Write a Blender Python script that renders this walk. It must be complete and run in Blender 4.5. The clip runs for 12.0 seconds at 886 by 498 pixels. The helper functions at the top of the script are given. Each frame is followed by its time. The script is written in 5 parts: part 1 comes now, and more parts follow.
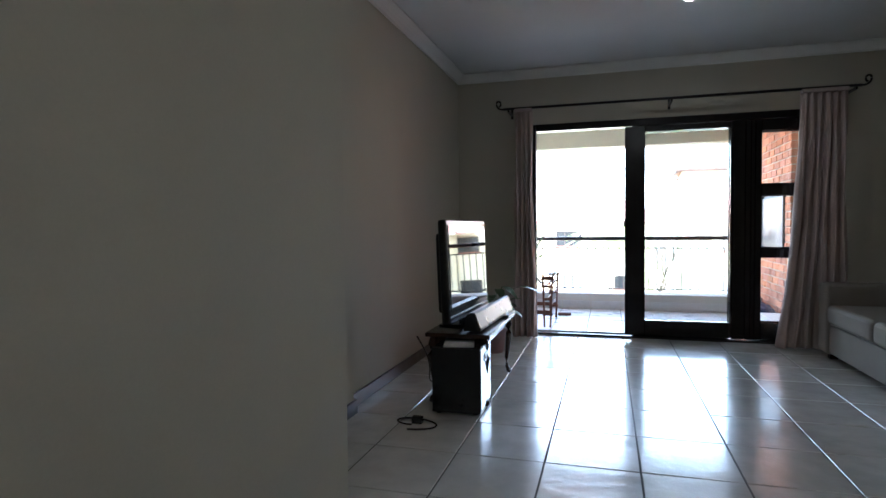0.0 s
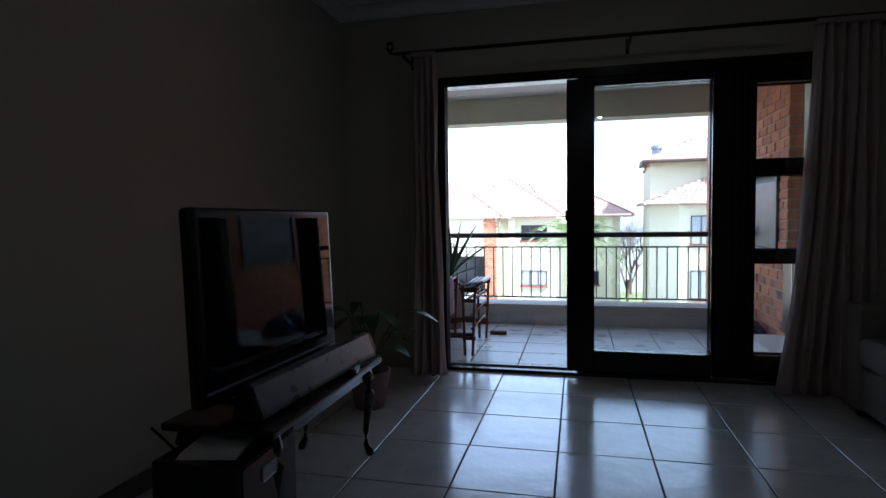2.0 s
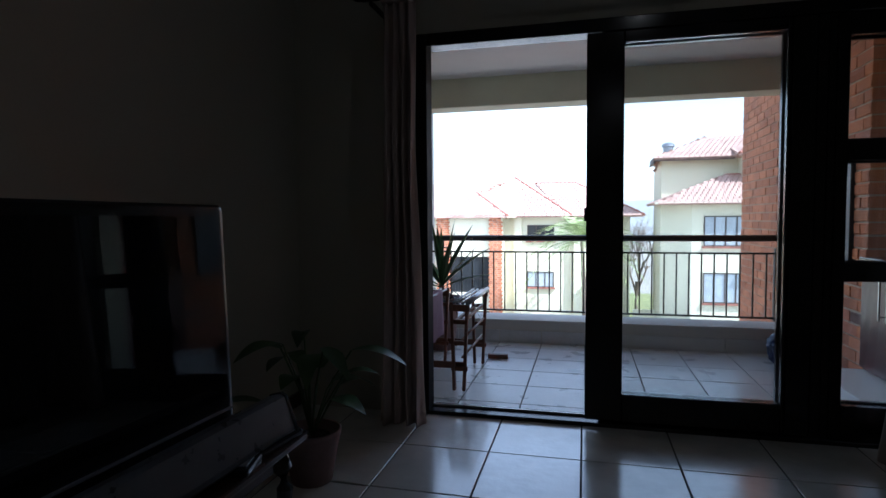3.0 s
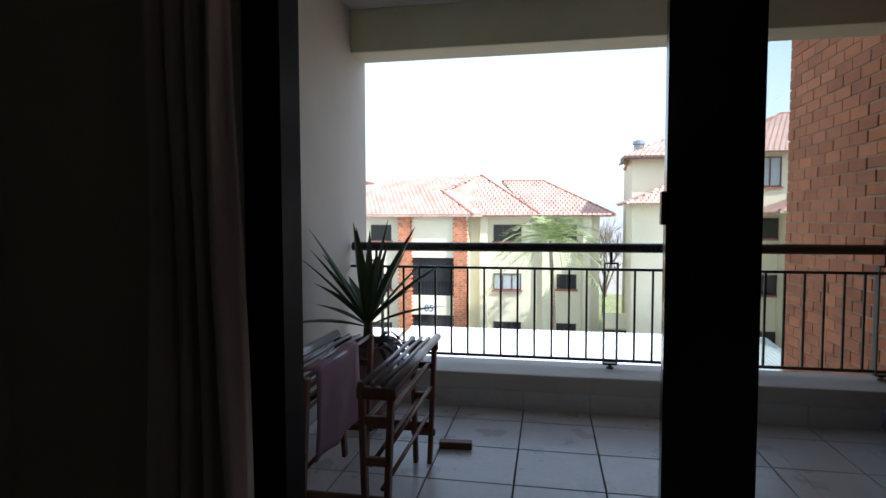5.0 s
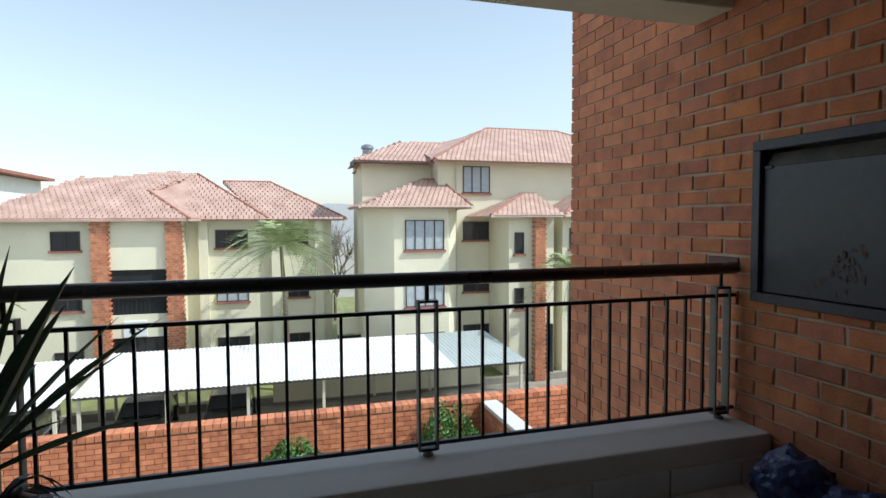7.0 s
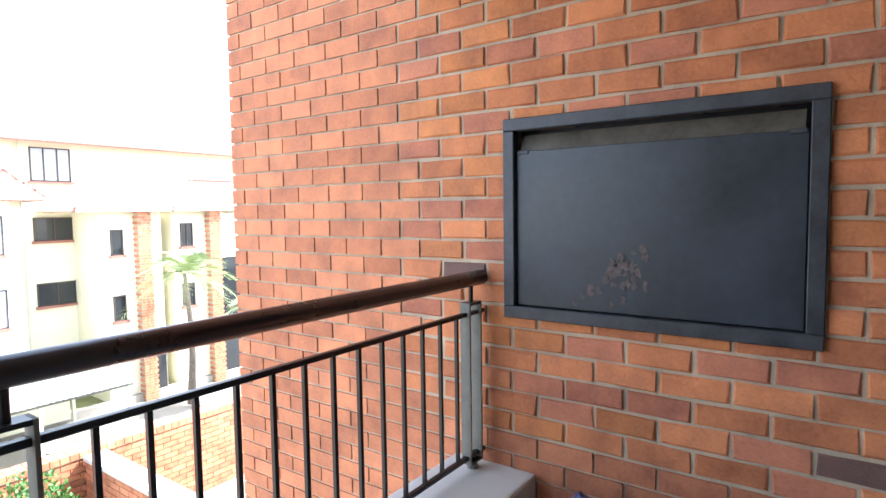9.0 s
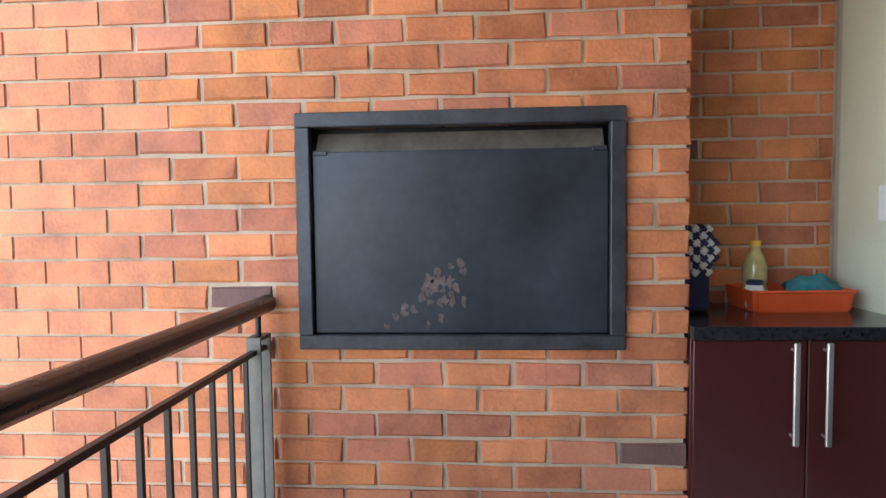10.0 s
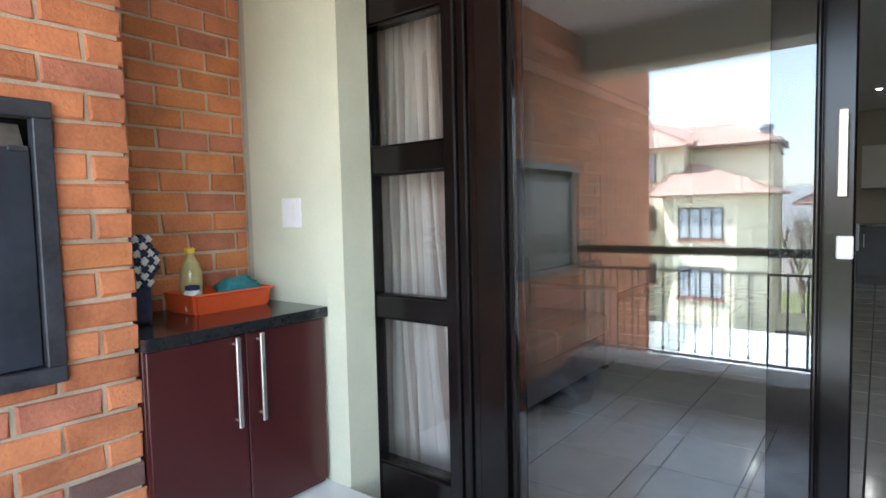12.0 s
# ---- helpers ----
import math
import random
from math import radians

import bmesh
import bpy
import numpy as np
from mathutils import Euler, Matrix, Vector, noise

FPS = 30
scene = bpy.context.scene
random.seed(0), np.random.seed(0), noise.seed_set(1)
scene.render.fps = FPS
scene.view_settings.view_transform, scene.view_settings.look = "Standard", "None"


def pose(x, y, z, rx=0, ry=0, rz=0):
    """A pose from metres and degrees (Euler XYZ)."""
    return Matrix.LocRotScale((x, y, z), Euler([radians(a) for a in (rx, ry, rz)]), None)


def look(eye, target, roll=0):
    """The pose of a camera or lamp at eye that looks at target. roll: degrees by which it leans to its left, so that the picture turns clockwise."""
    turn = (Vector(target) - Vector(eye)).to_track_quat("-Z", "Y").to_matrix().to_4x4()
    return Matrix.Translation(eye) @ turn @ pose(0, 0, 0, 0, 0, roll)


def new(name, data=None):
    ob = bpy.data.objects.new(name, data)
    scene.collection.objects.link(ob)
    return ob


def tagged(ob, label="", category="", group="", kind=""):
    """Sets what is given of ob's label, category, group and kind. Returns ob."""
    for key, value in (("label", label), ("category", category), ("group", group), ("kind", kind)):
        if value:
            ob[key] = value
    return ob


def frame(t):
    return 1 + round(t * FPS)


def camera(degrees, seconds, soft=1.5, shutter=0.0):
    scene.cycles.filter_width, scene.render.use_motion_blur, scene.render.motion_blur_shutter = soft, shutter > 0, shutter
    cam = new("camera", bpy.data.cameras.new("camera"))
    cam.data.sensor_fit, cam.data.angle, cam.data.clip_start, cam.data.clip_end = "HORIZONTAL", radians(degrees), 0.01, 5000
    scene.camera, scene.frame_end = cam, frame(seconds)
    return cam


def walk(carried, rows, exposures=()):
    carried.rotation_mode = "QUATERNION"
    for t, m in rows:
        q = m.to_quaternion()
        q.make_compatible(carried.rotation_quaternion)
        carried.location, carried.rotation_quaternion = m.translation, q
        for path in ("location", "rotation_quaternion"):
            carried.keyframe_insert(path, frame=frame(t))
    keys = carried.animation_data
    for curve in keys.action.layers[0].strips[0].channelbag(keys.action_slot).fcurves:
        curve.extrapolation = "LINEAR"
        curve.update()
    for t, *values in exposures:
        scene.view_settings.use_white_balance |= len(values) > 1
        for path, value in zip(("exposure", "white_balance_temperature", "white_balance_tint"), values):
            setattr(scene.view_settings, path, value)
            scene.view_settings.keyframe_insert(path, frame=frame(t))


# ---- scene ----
cam = camera(76.0, 12.0)
PATH = [
    (0, (-0.149, -5.855, 1.105), (-0.707, -3.936, 1.028), -0.6),
    (0.5, (-0.054, -5.458, 1.115), (-0.526, -3.516, 1.035), -0.8),
    (1, (0.031, -5.018, 1.101), (-0.418, -3.07, 1.014), -0.8),
    (1.5, (0.075, -4.595, 1.108), (-0.37, -2.647, 1.014), -0.7),
    (2, (0.084, -4.083, 1.099), (-0.378, -2.139, 0.999), -0.7),
    (2.5, (0.053, -3.611, 1.105), (-0.428, -1.672, 1.005), -0.6),
    (3, (0.001, -3.111, 1.103), (-0.482, -1.172, 1.0), -0.4),
    (3.2, (-0.016, -2.924, 1.106), (-0.502, -0.987, 1.002), -0.4),
    (5, (-0.231, -1.292, 1.104), (-0.596, 0.671, 0.997), -0.1),
    (5.5, (-0.343, -0.944, 1.109), (-0.579, 1.039, 1.004), 0.0),
    (6, (-0.457, -0.602, 1.117), (-0.420, 1.395, 1.012), 0.1),
    (6.5, (-0.48, -0.294, 1.134), (-0.241, 1.69, 1.033), 0.0),
    (7, (-0.455, 0.016, 1.164), (0.117, 1.93, 1.064), -0.3),
    (7.5, (-0.36, 0.258, 1.159), (0.519, 2.052, 1.062), -0.4),
    (7.7, (-0.337, 0.324, 1.152), (0.649, 2.061, 1.056), -0.4),
    (9.3, (-0.159, 1.233, 1.193), (1.601, 2.173, 1.062), -0.7),
    (9.5, (-0.136, 1.304, 1.188), (1.708, 2.069, 1.069), -0.6),
    (10, (-0.061, 1.574, 1.185), (1.931, 1.702, 1.082), -0.7),
    (10.5, (-0.015, 1.668, 1.211), (1.945, 1.272, 1.085), -0.9),
    (11, (-0.003, 1.678, 1.213), (1.791, 0.8, 1.087), -1.0),
    (11.5, (-0.01, 1.688, 1.213), (1.527, 0.413, 1.089), -0.9),
    (12, (-0.037, 1.702, 1.207), (1.182, 0.121, 1.082), -1.3),
]
walk(cam, [(t, look(eye, target, roll)) for t, eye, target, roll in PATH],
     exposures=[(0, 3.8, 5200, 10), (0.3, 3.2, 5200, 10), (0.6, 2.5, 5200, 10), (1.0, 2.1, 5100, 10), (1.5, 1.75, 5000, 10), (2.5, 1.3, 5000, 10), (3.2, 1.05, 5100, 10),
                (5.0, 0.55, 5600, 8), (5.6, 0.35, 5600, 6), (6.2, 0.05, 5550, 2), (7.7, -0.18, 5900, 6), (9.3, 2.38, 5600, 10), (9.6, 2.38, 5600, 10), (10.5, 2.72, 5800, 10), (12.0, 2.95, 5600, 8)])

# ---- world and sun ----
SUN_AZ, SUN_EL = 119.0, 50.0  # compass-like angle from +y towards +x, elevation
world = bpy.data.worlds.new("sky")
scene.world = world
world.use_nodes = True
wn = world.node_tree.nodes
sky = wn.new("ShaderNodeTexSky")
sky.sky_type, sky.sun_disc = "NISHITA", False
sky.sun_elevation, sky.sun_rotation = radians(SUN_EL), radians(SUN_AZ)
sky.air_density, sky.dust_density, sky.ozone_density = 1.35, 1.0, 1.0
wn["Background"].inputs["Strength"].default_value = 0.15
haze = wn.new("ShaderNodeHueSaturation")
haze.inputs["Saturation"].default_value, haze.inputs["Value"].default_value = 0.50, 1.40
world.node_tree.links.new(sky.outputs[0], haze.inputs["Color"])
world.node_tree.links.new(haze.outputs[0], wn["Background"].inputs["Color"])
sun_data = bpy.data.lights.new("sun", "SUN")
sun_data.energy, sun_data.angle, sun_data.color = 5.0, radians(0.53), (1.0, 0.95, 0.87)
sun = new("sun", sun_data)
sx = math.sin(radians(SUN_AZ)) * math.cos(radians(SUN_EL))
sy = math.cos(radians(SUN_AZ)) * math.cos(radians(SUN_EL))
sun.matrix_world = look((sx * 60, sy * 60, math.sin(radians(SUN_EL)) * 60), (0, 0, 0))

# ---- materials ----


def mat(name, color, rough=0.6, metal=0.0, vary=0.12, scale=6.0, fine=60.0, bump=0.15, hue=None, obj=0.0, island=0.0, spec=0.5, coat=0.0, coat_rough=0.16):
    """Principled surface with stains at a large scale, grain at a small one, and relief."""
    m = bpy.data.materials.new(name)
    m.use_nodes = True
    nt = m.node_tree
    b = nt.nodes["Principled BSDF"]
    b.inputs["Roughness"].default_value = rough
    b.inputs["Metallic"].default_value = metal
    b.inputs["Specular IOR Level"].default_value = spec
    b.inputs["Coat Weight"].default_value = coat
    b.inputs["Coat Roughness"].default_value = coat_rough
    co = nt.nodes.new("ShaderNodeNewGeometry")
    big = nt.nodes.new("ShaderNodeTexNoise")
    big.inputs["Scale"].default_value, big.inputs["Detail"].default_value = scale, 6
    small = nt.nodes.new("ShaderNodeTexNoise")
    small.inputs["Scale"].default_value, small.inputs["Detail"].default_value = fine, 4
    for n in (big, small):
        nt.links.new(co.outputs["Position"], n.inputs["Vector"])
    add = nt.nodes.new("ShaderNodeMath")
    add.operation = "MULTIPLY_ADD"
    nt.links.new(small.outputs[0], add.inputs[0])
    add.inputs[1].default_value = 0.4
    nt.links.new(big.outputs[0], add.inputs[2])
    last = add.outputs[0]
    if obj or island:
        src = nt.nodes.new("ShaderNodeObjectInfo").outputs["Random"] if obj else co.outputs["Random Per Island"]
        more = nt.nodes.new("ShaderNodeMath")
        more.operation = "MULTIPLY_ADD"
        nt.links.new(src, more.inputs[0])
        more.inputs[1].default_value = (obj or island)
        nt.links.new(last, more.inputs[2])
        last = more.outputs[0]
    ramp = nt.nodes.new("ShaderNodeValToRGB")
    lo = [c * (1 - 1.6 * vary) for c in color]
    hi = [min(1, c * (1 + 1.2 * vary)) for c in (hue or color)]
    mid = 0.7 + 0.5 * (obj or island)
    ramp.color_ramp.elements[0].position, ramp.color_ramp.elements[0].color = mid - 0.32 - 0.4 * (obj or island), (*lo, 1)
    ramp.color_ramp.elements[1].position, ramp.color_ramp.elements[1].color = min(1.0, mid + 0.3), (*hi, 1)
    if mid > 0.75:
        div = nt.nodes.new("ShaderNodeMath")
        div.operation = "MULTIPLY"
        div.inputs[1].default_value = 0.7 / mid
        nt.links.new(last, div.inputs[0])
        last = div.outputs[0]
        ramp.color_ramp.elements[0].position, ramp.color_ramp.elements[1].position = 0.35, 1.0
    nt.links.new(last, ramp.inputs[0])
    nt.links.new(ramp.outputs[0], b.inputs["Base Color"])
    rr = nt.nodes.new("ShaderNodeMapRange")
    rr.inputs["From Min"].default_value, rr.inputs["From Max"].default_value = 0.3, 0.7
    rr.inputs["To Min"].default_value, rr.inputs["To Max"].default_value = max(0.02, rough * 0.85), min(1, rough * 1.15)
    nt.links.new(big.outputs[0], rr.inputs["Value"])
    nt.links.new(rr.outputs[0], b.inputs["Roughness"])
    if bump:
        bn = nt.nodes.new("ShaderNodeBump")
        bn.inputs["Strength"].default_value, bn.inputs["Distance"].default_value = bump, 0.01
        nt.links.new(add.outputs[0], bn.inputs["Height"])
        nt.links.new(bn.outputs[0], b.inputs["Normal"])
    return m


def glass(name, tint=(0.96, 0.97, 0.965)):
    """A thin pane: clear, with a Fresnel gloss."""
    m = bpy.data.materials.new(name)
    m.use_nodes = True
    nt = m.node_tree
    nt.nodes.remove(nt.nodes["Principled BSDF"])
    t, g, mix, fr = (nt.nodes.new(k) for k in ("ShaderNodeBsdfTransparent", "ShaderNodeBsdfGlossy", "ShaderNodeMixShader", "ShaderNodeLayerWeight"))
    t.inputs["Color"].default_value = (*tint, 1)
    g.inputs["Roughness"].default_value = 0.0
    fr.inputs["Blend"].default_value = 0.5
    p5, ma = nt.nodes.new("ShaderNodeMath"), nt.nodes.new("ShaderNodeMath")
    p5.operation, ma.operation = "POWER", "MULTIPLY_ADD"
    nt.links.new(fr.outputs["Facing"], p5.inputs[0])
    p5.inputs[1].default_value, ma.inputs[1].default_value, ma.inputs[2].default_value = 4.0, 0.9, 0.075
    nt.links.new(p5.outputs[0], ma.inputs[0])
    nt.links.new(ma.outputs[0], mix.inputs[0])
    nt.links.new(t.outputs[0], mix.inputs[1])
    nt.links.new(g.outputs[0], mix.inputs[2])
    nt.links.new(mix.outputs[0], nt.nodes["Material Output"].inputs["Surface"])
    return m


def glow(name, color, strength):
    m = bpy.data.materials.new(name)
    m.use_nodes = True
    b = m.node_tree.nodes["Principled BSDF"]
    b.inputs["Emission Color"].default_value, b.inputs["Emission Strength"].default_value = (*color, 1), strength
    return m


PAINT_IN = mat("inside_paint", (0.50, 0.46, 0.37), 0.75, vary=0.05, scale=2, fine=140, bump=0.06)
PAINT_OUT = mat("outside_paint", (0.66, 0.66, 0.50), 0.8, vary=0.07, scale=3, fine=90, bump=0.12)
PAINT_GREY = mat("balcony_side_paint", (0.60, 0.58, 0.53), 0.8, vary=0.06, scale=3, fine=90, bump=0.15)
PAINT_WHITE = mat("white_paint", (0.78, 0.77, 0.74), 0.7, vary=0.05, scale=2, fine=120, bump=0.05)
CEILING = mat("ceiling_paint", (0.72, 0.72, 0.71), 0.8, vary=0.04, scale=2, fine=120, bump=0.05)
TILE = mat("cream_floor_tile", (0.70, 0.68, 0.63), 0.22, vary=0.12, scale=5, fine=11, bump=0.6, obj=0.15, coat=1.0, coat_rough=0.12)
TILE_OUT = mat("pale_balcony_tile", (0.60, 0.61, 0.62), 0.30, vary=0.10, scale=5, fine=40, bump=0.08, obj=0.12)
GROUT = mat("dark_grout", (0.10, 0.095, 0.09), 0.9, vary=0.2, scale=8)
SKIRT = mat("dark_wood_skirting", (0.045, 0.028, 0.022), 0.4, vary=0.25, scale=10, bump=0.05)
FRAME = mat("dark_stained_frame", (0.008, 0.006, 0.006), 0.17, vary=0.25, scale=3, fine=80, bump=0.02, spec=0.35)
FRAME_MATT = mat("weathered_dark_jamb", (0.010, 0.008, 0.008), 0.7, vary=0.25, scale=3, fine=80, bump=0.05, spec=0.15)
IRON = mat("black_iron", (0.015, 0.014, 0.015), 0.35, metal=0.3, vary=0.2, scale=20, bump=0.04)
RAIL_BROWN = mat("brown_black_handrail", (0.022, 0.014, 0.013), 0.30, vary=0.2, scale=15, bump=0.03)
POST_GREY = mat("galvanised_post", (0.16, 0.155, 0.13), 0.75, metal=0.0, vary=0.2, scale=14, bump=0.06)
BRICK = mat("orange_red_face_brick", (0.44, 0.135, 0.052), 0.85, vary=0.22, scale=9, fine=90, bump=0.8, hue=(0.56, 0.21, 0.088), obj=0.4)
BRICK_J = mat("face_brick_far_courses", (0.42, 0.135, 0.065), 0.85, vary=0.22, scale=9, fine=90, bump=0.7, hue=(0.55, 0.215, 0.105), island=0.4)
BRICK_DARK = mat("burnt_grey_brick", (0.16, 0.085, 0.07), 0.85, vary=0.25, scale=7, fine=110, bump=0.5)
BRICK_ROSE = mat("rose_red_face_brick", (0.38, 0.120, 0.066), 0.85, vary=0.22, scale=9, fine=90, bump=0.8, hue=(0.50, 0.19, 0.105), obj=0.4)
BRICK_AMBER = mat("amber_face_brick", (0.46, 0.150, 0.050), 0.85, vary=0.22, scale=9, fine=90, bump=0.8, hue=(0.58, 0.222, 0.080), obj=0.4)
MORTAR = mat("sandy_mortar", (0.48, 0.385, 0.28), 0.95, vary=0.22, scale=9, fine=160, bump=0.6)
BLACK_STEEL = mat("soot_black_steel", (0.026, 0.031, 0.042), 0.40, metal=0.2, vary=0.35, scale=4, fine=30, bump=0.05)
STEEL_FRAME = mat("worn_dark_steel_frame", (0.045, 0.047, 0.055), 0.5, metal=0.3, vary=0.35, scale=12, fine=70, bump=0.12)
SOOT = mat("pale_ash_smudge", (0.105, 0.080, 0.074), 0.8, vary=0.5, scale=30, fine=90, bump=0.1)
MAHOGANY = mat("mahogany_veneer", (0.065, 0.013, 0.013), 0.30, vary=0.10, scale=0.8, fine=50, bump=0.03)
GRANITE = mat("black_granite", (0.020, 0.021, 0.023), 0.12, vary=0.5, scale=80, fine=300, bump=0.02)
CHROME = mat("brushed_steel", (0.58, 0.55, 0.52), 0.42, metal=0.9, vary=0.03, scale=10, bump=0.0)
PLASTIC_WHITE = mat("white_plastic", (0.80, 0.80, 0.79), 0.35, vary=0.03, scale=10, bump=0.0)
PLASTIC_BLACK = mat("black_plastic", (0.012, 0.012, 0.013), 0.22, vary=0.2, scale=10, bump=0.02)
SCREEN = mat("black_glass_screen", (0.006, 0.006, 0.007), 0.03, vary=0.1, scale=3, bump=0.0, spec=0.5, coat=0.4, coat_rough=0.02)
BAR_FRONT = mat("dark_silver_speaker_cloth", (0.10, 0.10, 0.11), 0.30, metal=0.4, vary=0.15, scale=14, fine=200, bump=0.04)
# Lighter and tanner than the door panel below it.
LIP = mat("tan_grey_steel", (0.12, 0.105, 0.085), 0.55, metal=0.2, vary=0.35, scale=9, fine=60, bump=0.08)
SILVER = mat("silver_grey_plastic", (0.30, 0.30, 0.32), 0.32, metal=0.5, vary=0.1, scale=12, bump=0.02)
ORANGE = mat("orange_red_plastic", (0.62, 0.085, 0.02), 0.38, vary=0.10, scale=8, bump=0.03)
CURTAIN = mat("dusty_pink_curtain", (0.50, 0.40, 0.36), 0.9, vary=0.10, scale=5, fine=220, bump=0.25)
SOFA = mat("beige_grey_fabric", (0.26, 0.23, 0.20), 0.95, vary=0.08, scale=6, fine=260, bump=0.35)
WOOD_RED = mat("reddish_wood", (0.16, 0.060, 0.032), 0.5, vary=0.30, scale=11, fine=60, bump=0.12)
WOOD_TABLE = mat("dark_polished_wood", (0.035, 0.018, 0.012), 0.22, vary=0.25, scale=9, fine=60, bump=0.04)
ROD_METAL = mat("pale_metal_rod", (0.22, 0.23, 0.27), 0.35, metal=0.6, vary=0.08, scale=30, bump=0.02)
TOWEL = mat("mauve_cotton", (0.33, 0.21, 0.28), 0.95, vary=0.12, scale=9, fine=200, bump=0.5)
LEAF = mat("green_leaf", (0.055, 0.11, 0.035), 0.45, vary=0.30, scale=9, fine=60, bump=0.08, island=0.3)
LEAF_DARK = mat("dark_purple_leaf", (0.040, 0.030, 0.038), 0.5, vary=0.3, scale=12, bump=0.08, island=0.3)
LEAF_PALM = mat("palm_leaf", (0.26, 0.31, 0.13), 0.5, vary=0.25, scale=3, bump=0.0, island=0.3)
LEAF_HEDGE = mat("hedge_leaf", (0.075, 0.17, 0.035), 0.5, vary=0.3, scale=5, bump=0.0, island=0.5)
BARK = mat("grey_brown_bark", (0.15, 0.115, 0.085), 0.9, vary=0.3, scale=8, fine=40, bump=0.5)
TWIG = mat("bare_twigs", (0.22, 0.18, 0.15), 0.9, vary=0.25, scale=3, bump=0.0)
TERRACOTTA = mat("clay_pot", (0.30, 0.20, 0.19), 0.8, vary=0.15, scale=9, bump=0.2)
SOIL = mat("dark_soil", (0.035, 0.025, 0.018), 0.95, vary=0.3, scale=40, bump=0.8)
BLUE = mat("navy_plastic_sheet", (0.020, 0.035, 0.11), 0.35, vary=0.3, scale=10, fine=40, bump=0.15)
HOUSE = mat("cream_green_plaster", (0.76, 0.71, 0.53), 0.9, vary=0.06, scale=0.6, fine=12, bump=0.10)
ROOF = mat("clay_roof_tile", (0.42, 0.25, 0.19), 0.75, vary=0.14, scale=1.2, fine=15, bump=0.15, hue=(0.50, 0.34, 0.28), island=0.15)
RIDGE = mat("red_ridge_tile", (0.34, 0.14, 0.10), 0.8, vary=0.25, scale=2, fine=15, bump=0.2)
FASCIA = mat("brown_fascia", (0.06, 0.04, 0.032), 0.6, vary=0.15, scale=3)
GUTTER = mat("pale_gutter", (0.62, 0.58, 0.45), 0.55, vary=0.06, scale=3)
# Window glass, and the painted shade of the landing and porch openings.
WIN_AND_SHADE = mat("dark_glass_and_recess_shade", (0.030, 0.033, 0.036), 0.06, vary=0.2, scale=0.8, bump=0.0)
NET = mat("white_net_curtain", (0.42, 0.45, 0.47), 0.8, vary=0.12, scale=6, fine=20, bump=0.2)
SHEET = mat("pale_corrugated_steel", (0.80, 0.80, 0.78), 0.5, metal=0.0, vary=0.08, scale=0.8, fine=6, bump=0.03)
# Darker copy of the sheet colour, painting the shadow on the carport's end.
SHEET_SHADE = mat("shaded_corrugated_steel", (0.44, 0.48, 0.47), 0.5, metal=0.0, vary=0.08, scale=0.8, fine=6, bump=0.03)
PAVING = mat("sunlit_concrete_paving", (0.32, 0.29, 0.24), 0.9, vary=0.15, scale=0.5, fine=8, bump=0.25)
GRASS_M = mat("dry_lawn", (0.22, 0.23, 0.09), 0.95, vary=0.25, scale=0.9, fine=20, bump=0.6)
# Distance haze is put into the hill's pale grey colour.
HILL = mat("haze_tinted_hill", (0.52, 0.53, 0.54), 1.0, vary=0.15, scale=0.03, fine=0.5, bump=0.0)
CAR_PAINT = mat("dark_car_paint", (0.020, 0.022, 0.026), 0.18, vary=0.1, scale=2, bump=0.0, coat=0.6)
CAR_SILVER = mat("silver_car_paint", (0.40, 0.41, 0.42), 0.25, metal=0.5, vary=0.05, scale=2, bump=0.0, coat=0.6)
RUBBER = mat("black_rubber", (0.015, 0.015, 0.015), 0.8, vary=0.2, scale=20)
YELLOW = mat("yellow_plastic_cap", (0.75, 0.50, 0.02), 0.4, vary=0.05, scale=20, bump=0.0)
OIL = mat("pale_cooking_oil_bottle", (0.42, 0.36, 0.16), 0.12, vary=0.15, scale=25, bump=0.03)
TEAL = mat("teal_cloth", (0.05, 0.22, 0.25), 0.85, vary=0.2, scale=30, fine=200, bump=0.5)
CHECK_NAVY = mat("navy_cloth", (0.025, 0.03, 0.08), 0.9, vary=0.15, scale=30, fine=200, bump=0.3)
CHECK_WHITE = mat("white_cloth", (0.70, 0.70, 0.68), 0.9, vary=0.08, scale=30, fine=200, bump=0.3)
INK = mat("dark_lettering", (0.03, 0.03, 0.03), 0.7, vary=0.05, scale=20, bump=0.0)
PAPER = mat("pale_label", (0.70, 0.69, 0.67), 0.8, vary=0.08, scale=20, bump=0.02)
KITCHEN = mat("dark_grey_cupboard", (0.06, 0.055, 0.06), 0.4, vary=0.1, scale=4, bump=0.02)
LINING = mat("white_curtain_lining", (0.66, 0.59, 0.54), 0.9, vary=0.05, scale=5, fine=220, bump=0.15)
LAMP = glow("downlight_glow", (1.0, 0.9, 0.75), 30.0)
PANE = glass("clear_pane")

# ---- mesh helpers ----


def part(name, bm, material, parent=None, label="", smooth=False, loc=None):
    """One mesh object from a bmesh, under a thing or a part."""
    me = bpy.data.meshes.new(name)
    bmesh.ops.recalc_face_normals(bm, faces=bm.faces)
    bm.to_mesh(me)
    bm.free()
    for mm in (material if isinstance(material, (list, tuple)) else (material,)):
        me.materials.append(mm)
    if smooth:
        me.polygons.foreach_set("use_smooth", [True] * len(me.polygons))
    ob = new(name, me)
    if parent:
        ob.parent = parent
    if loc:
        ob.location = loc
    return tagged(ob, label)


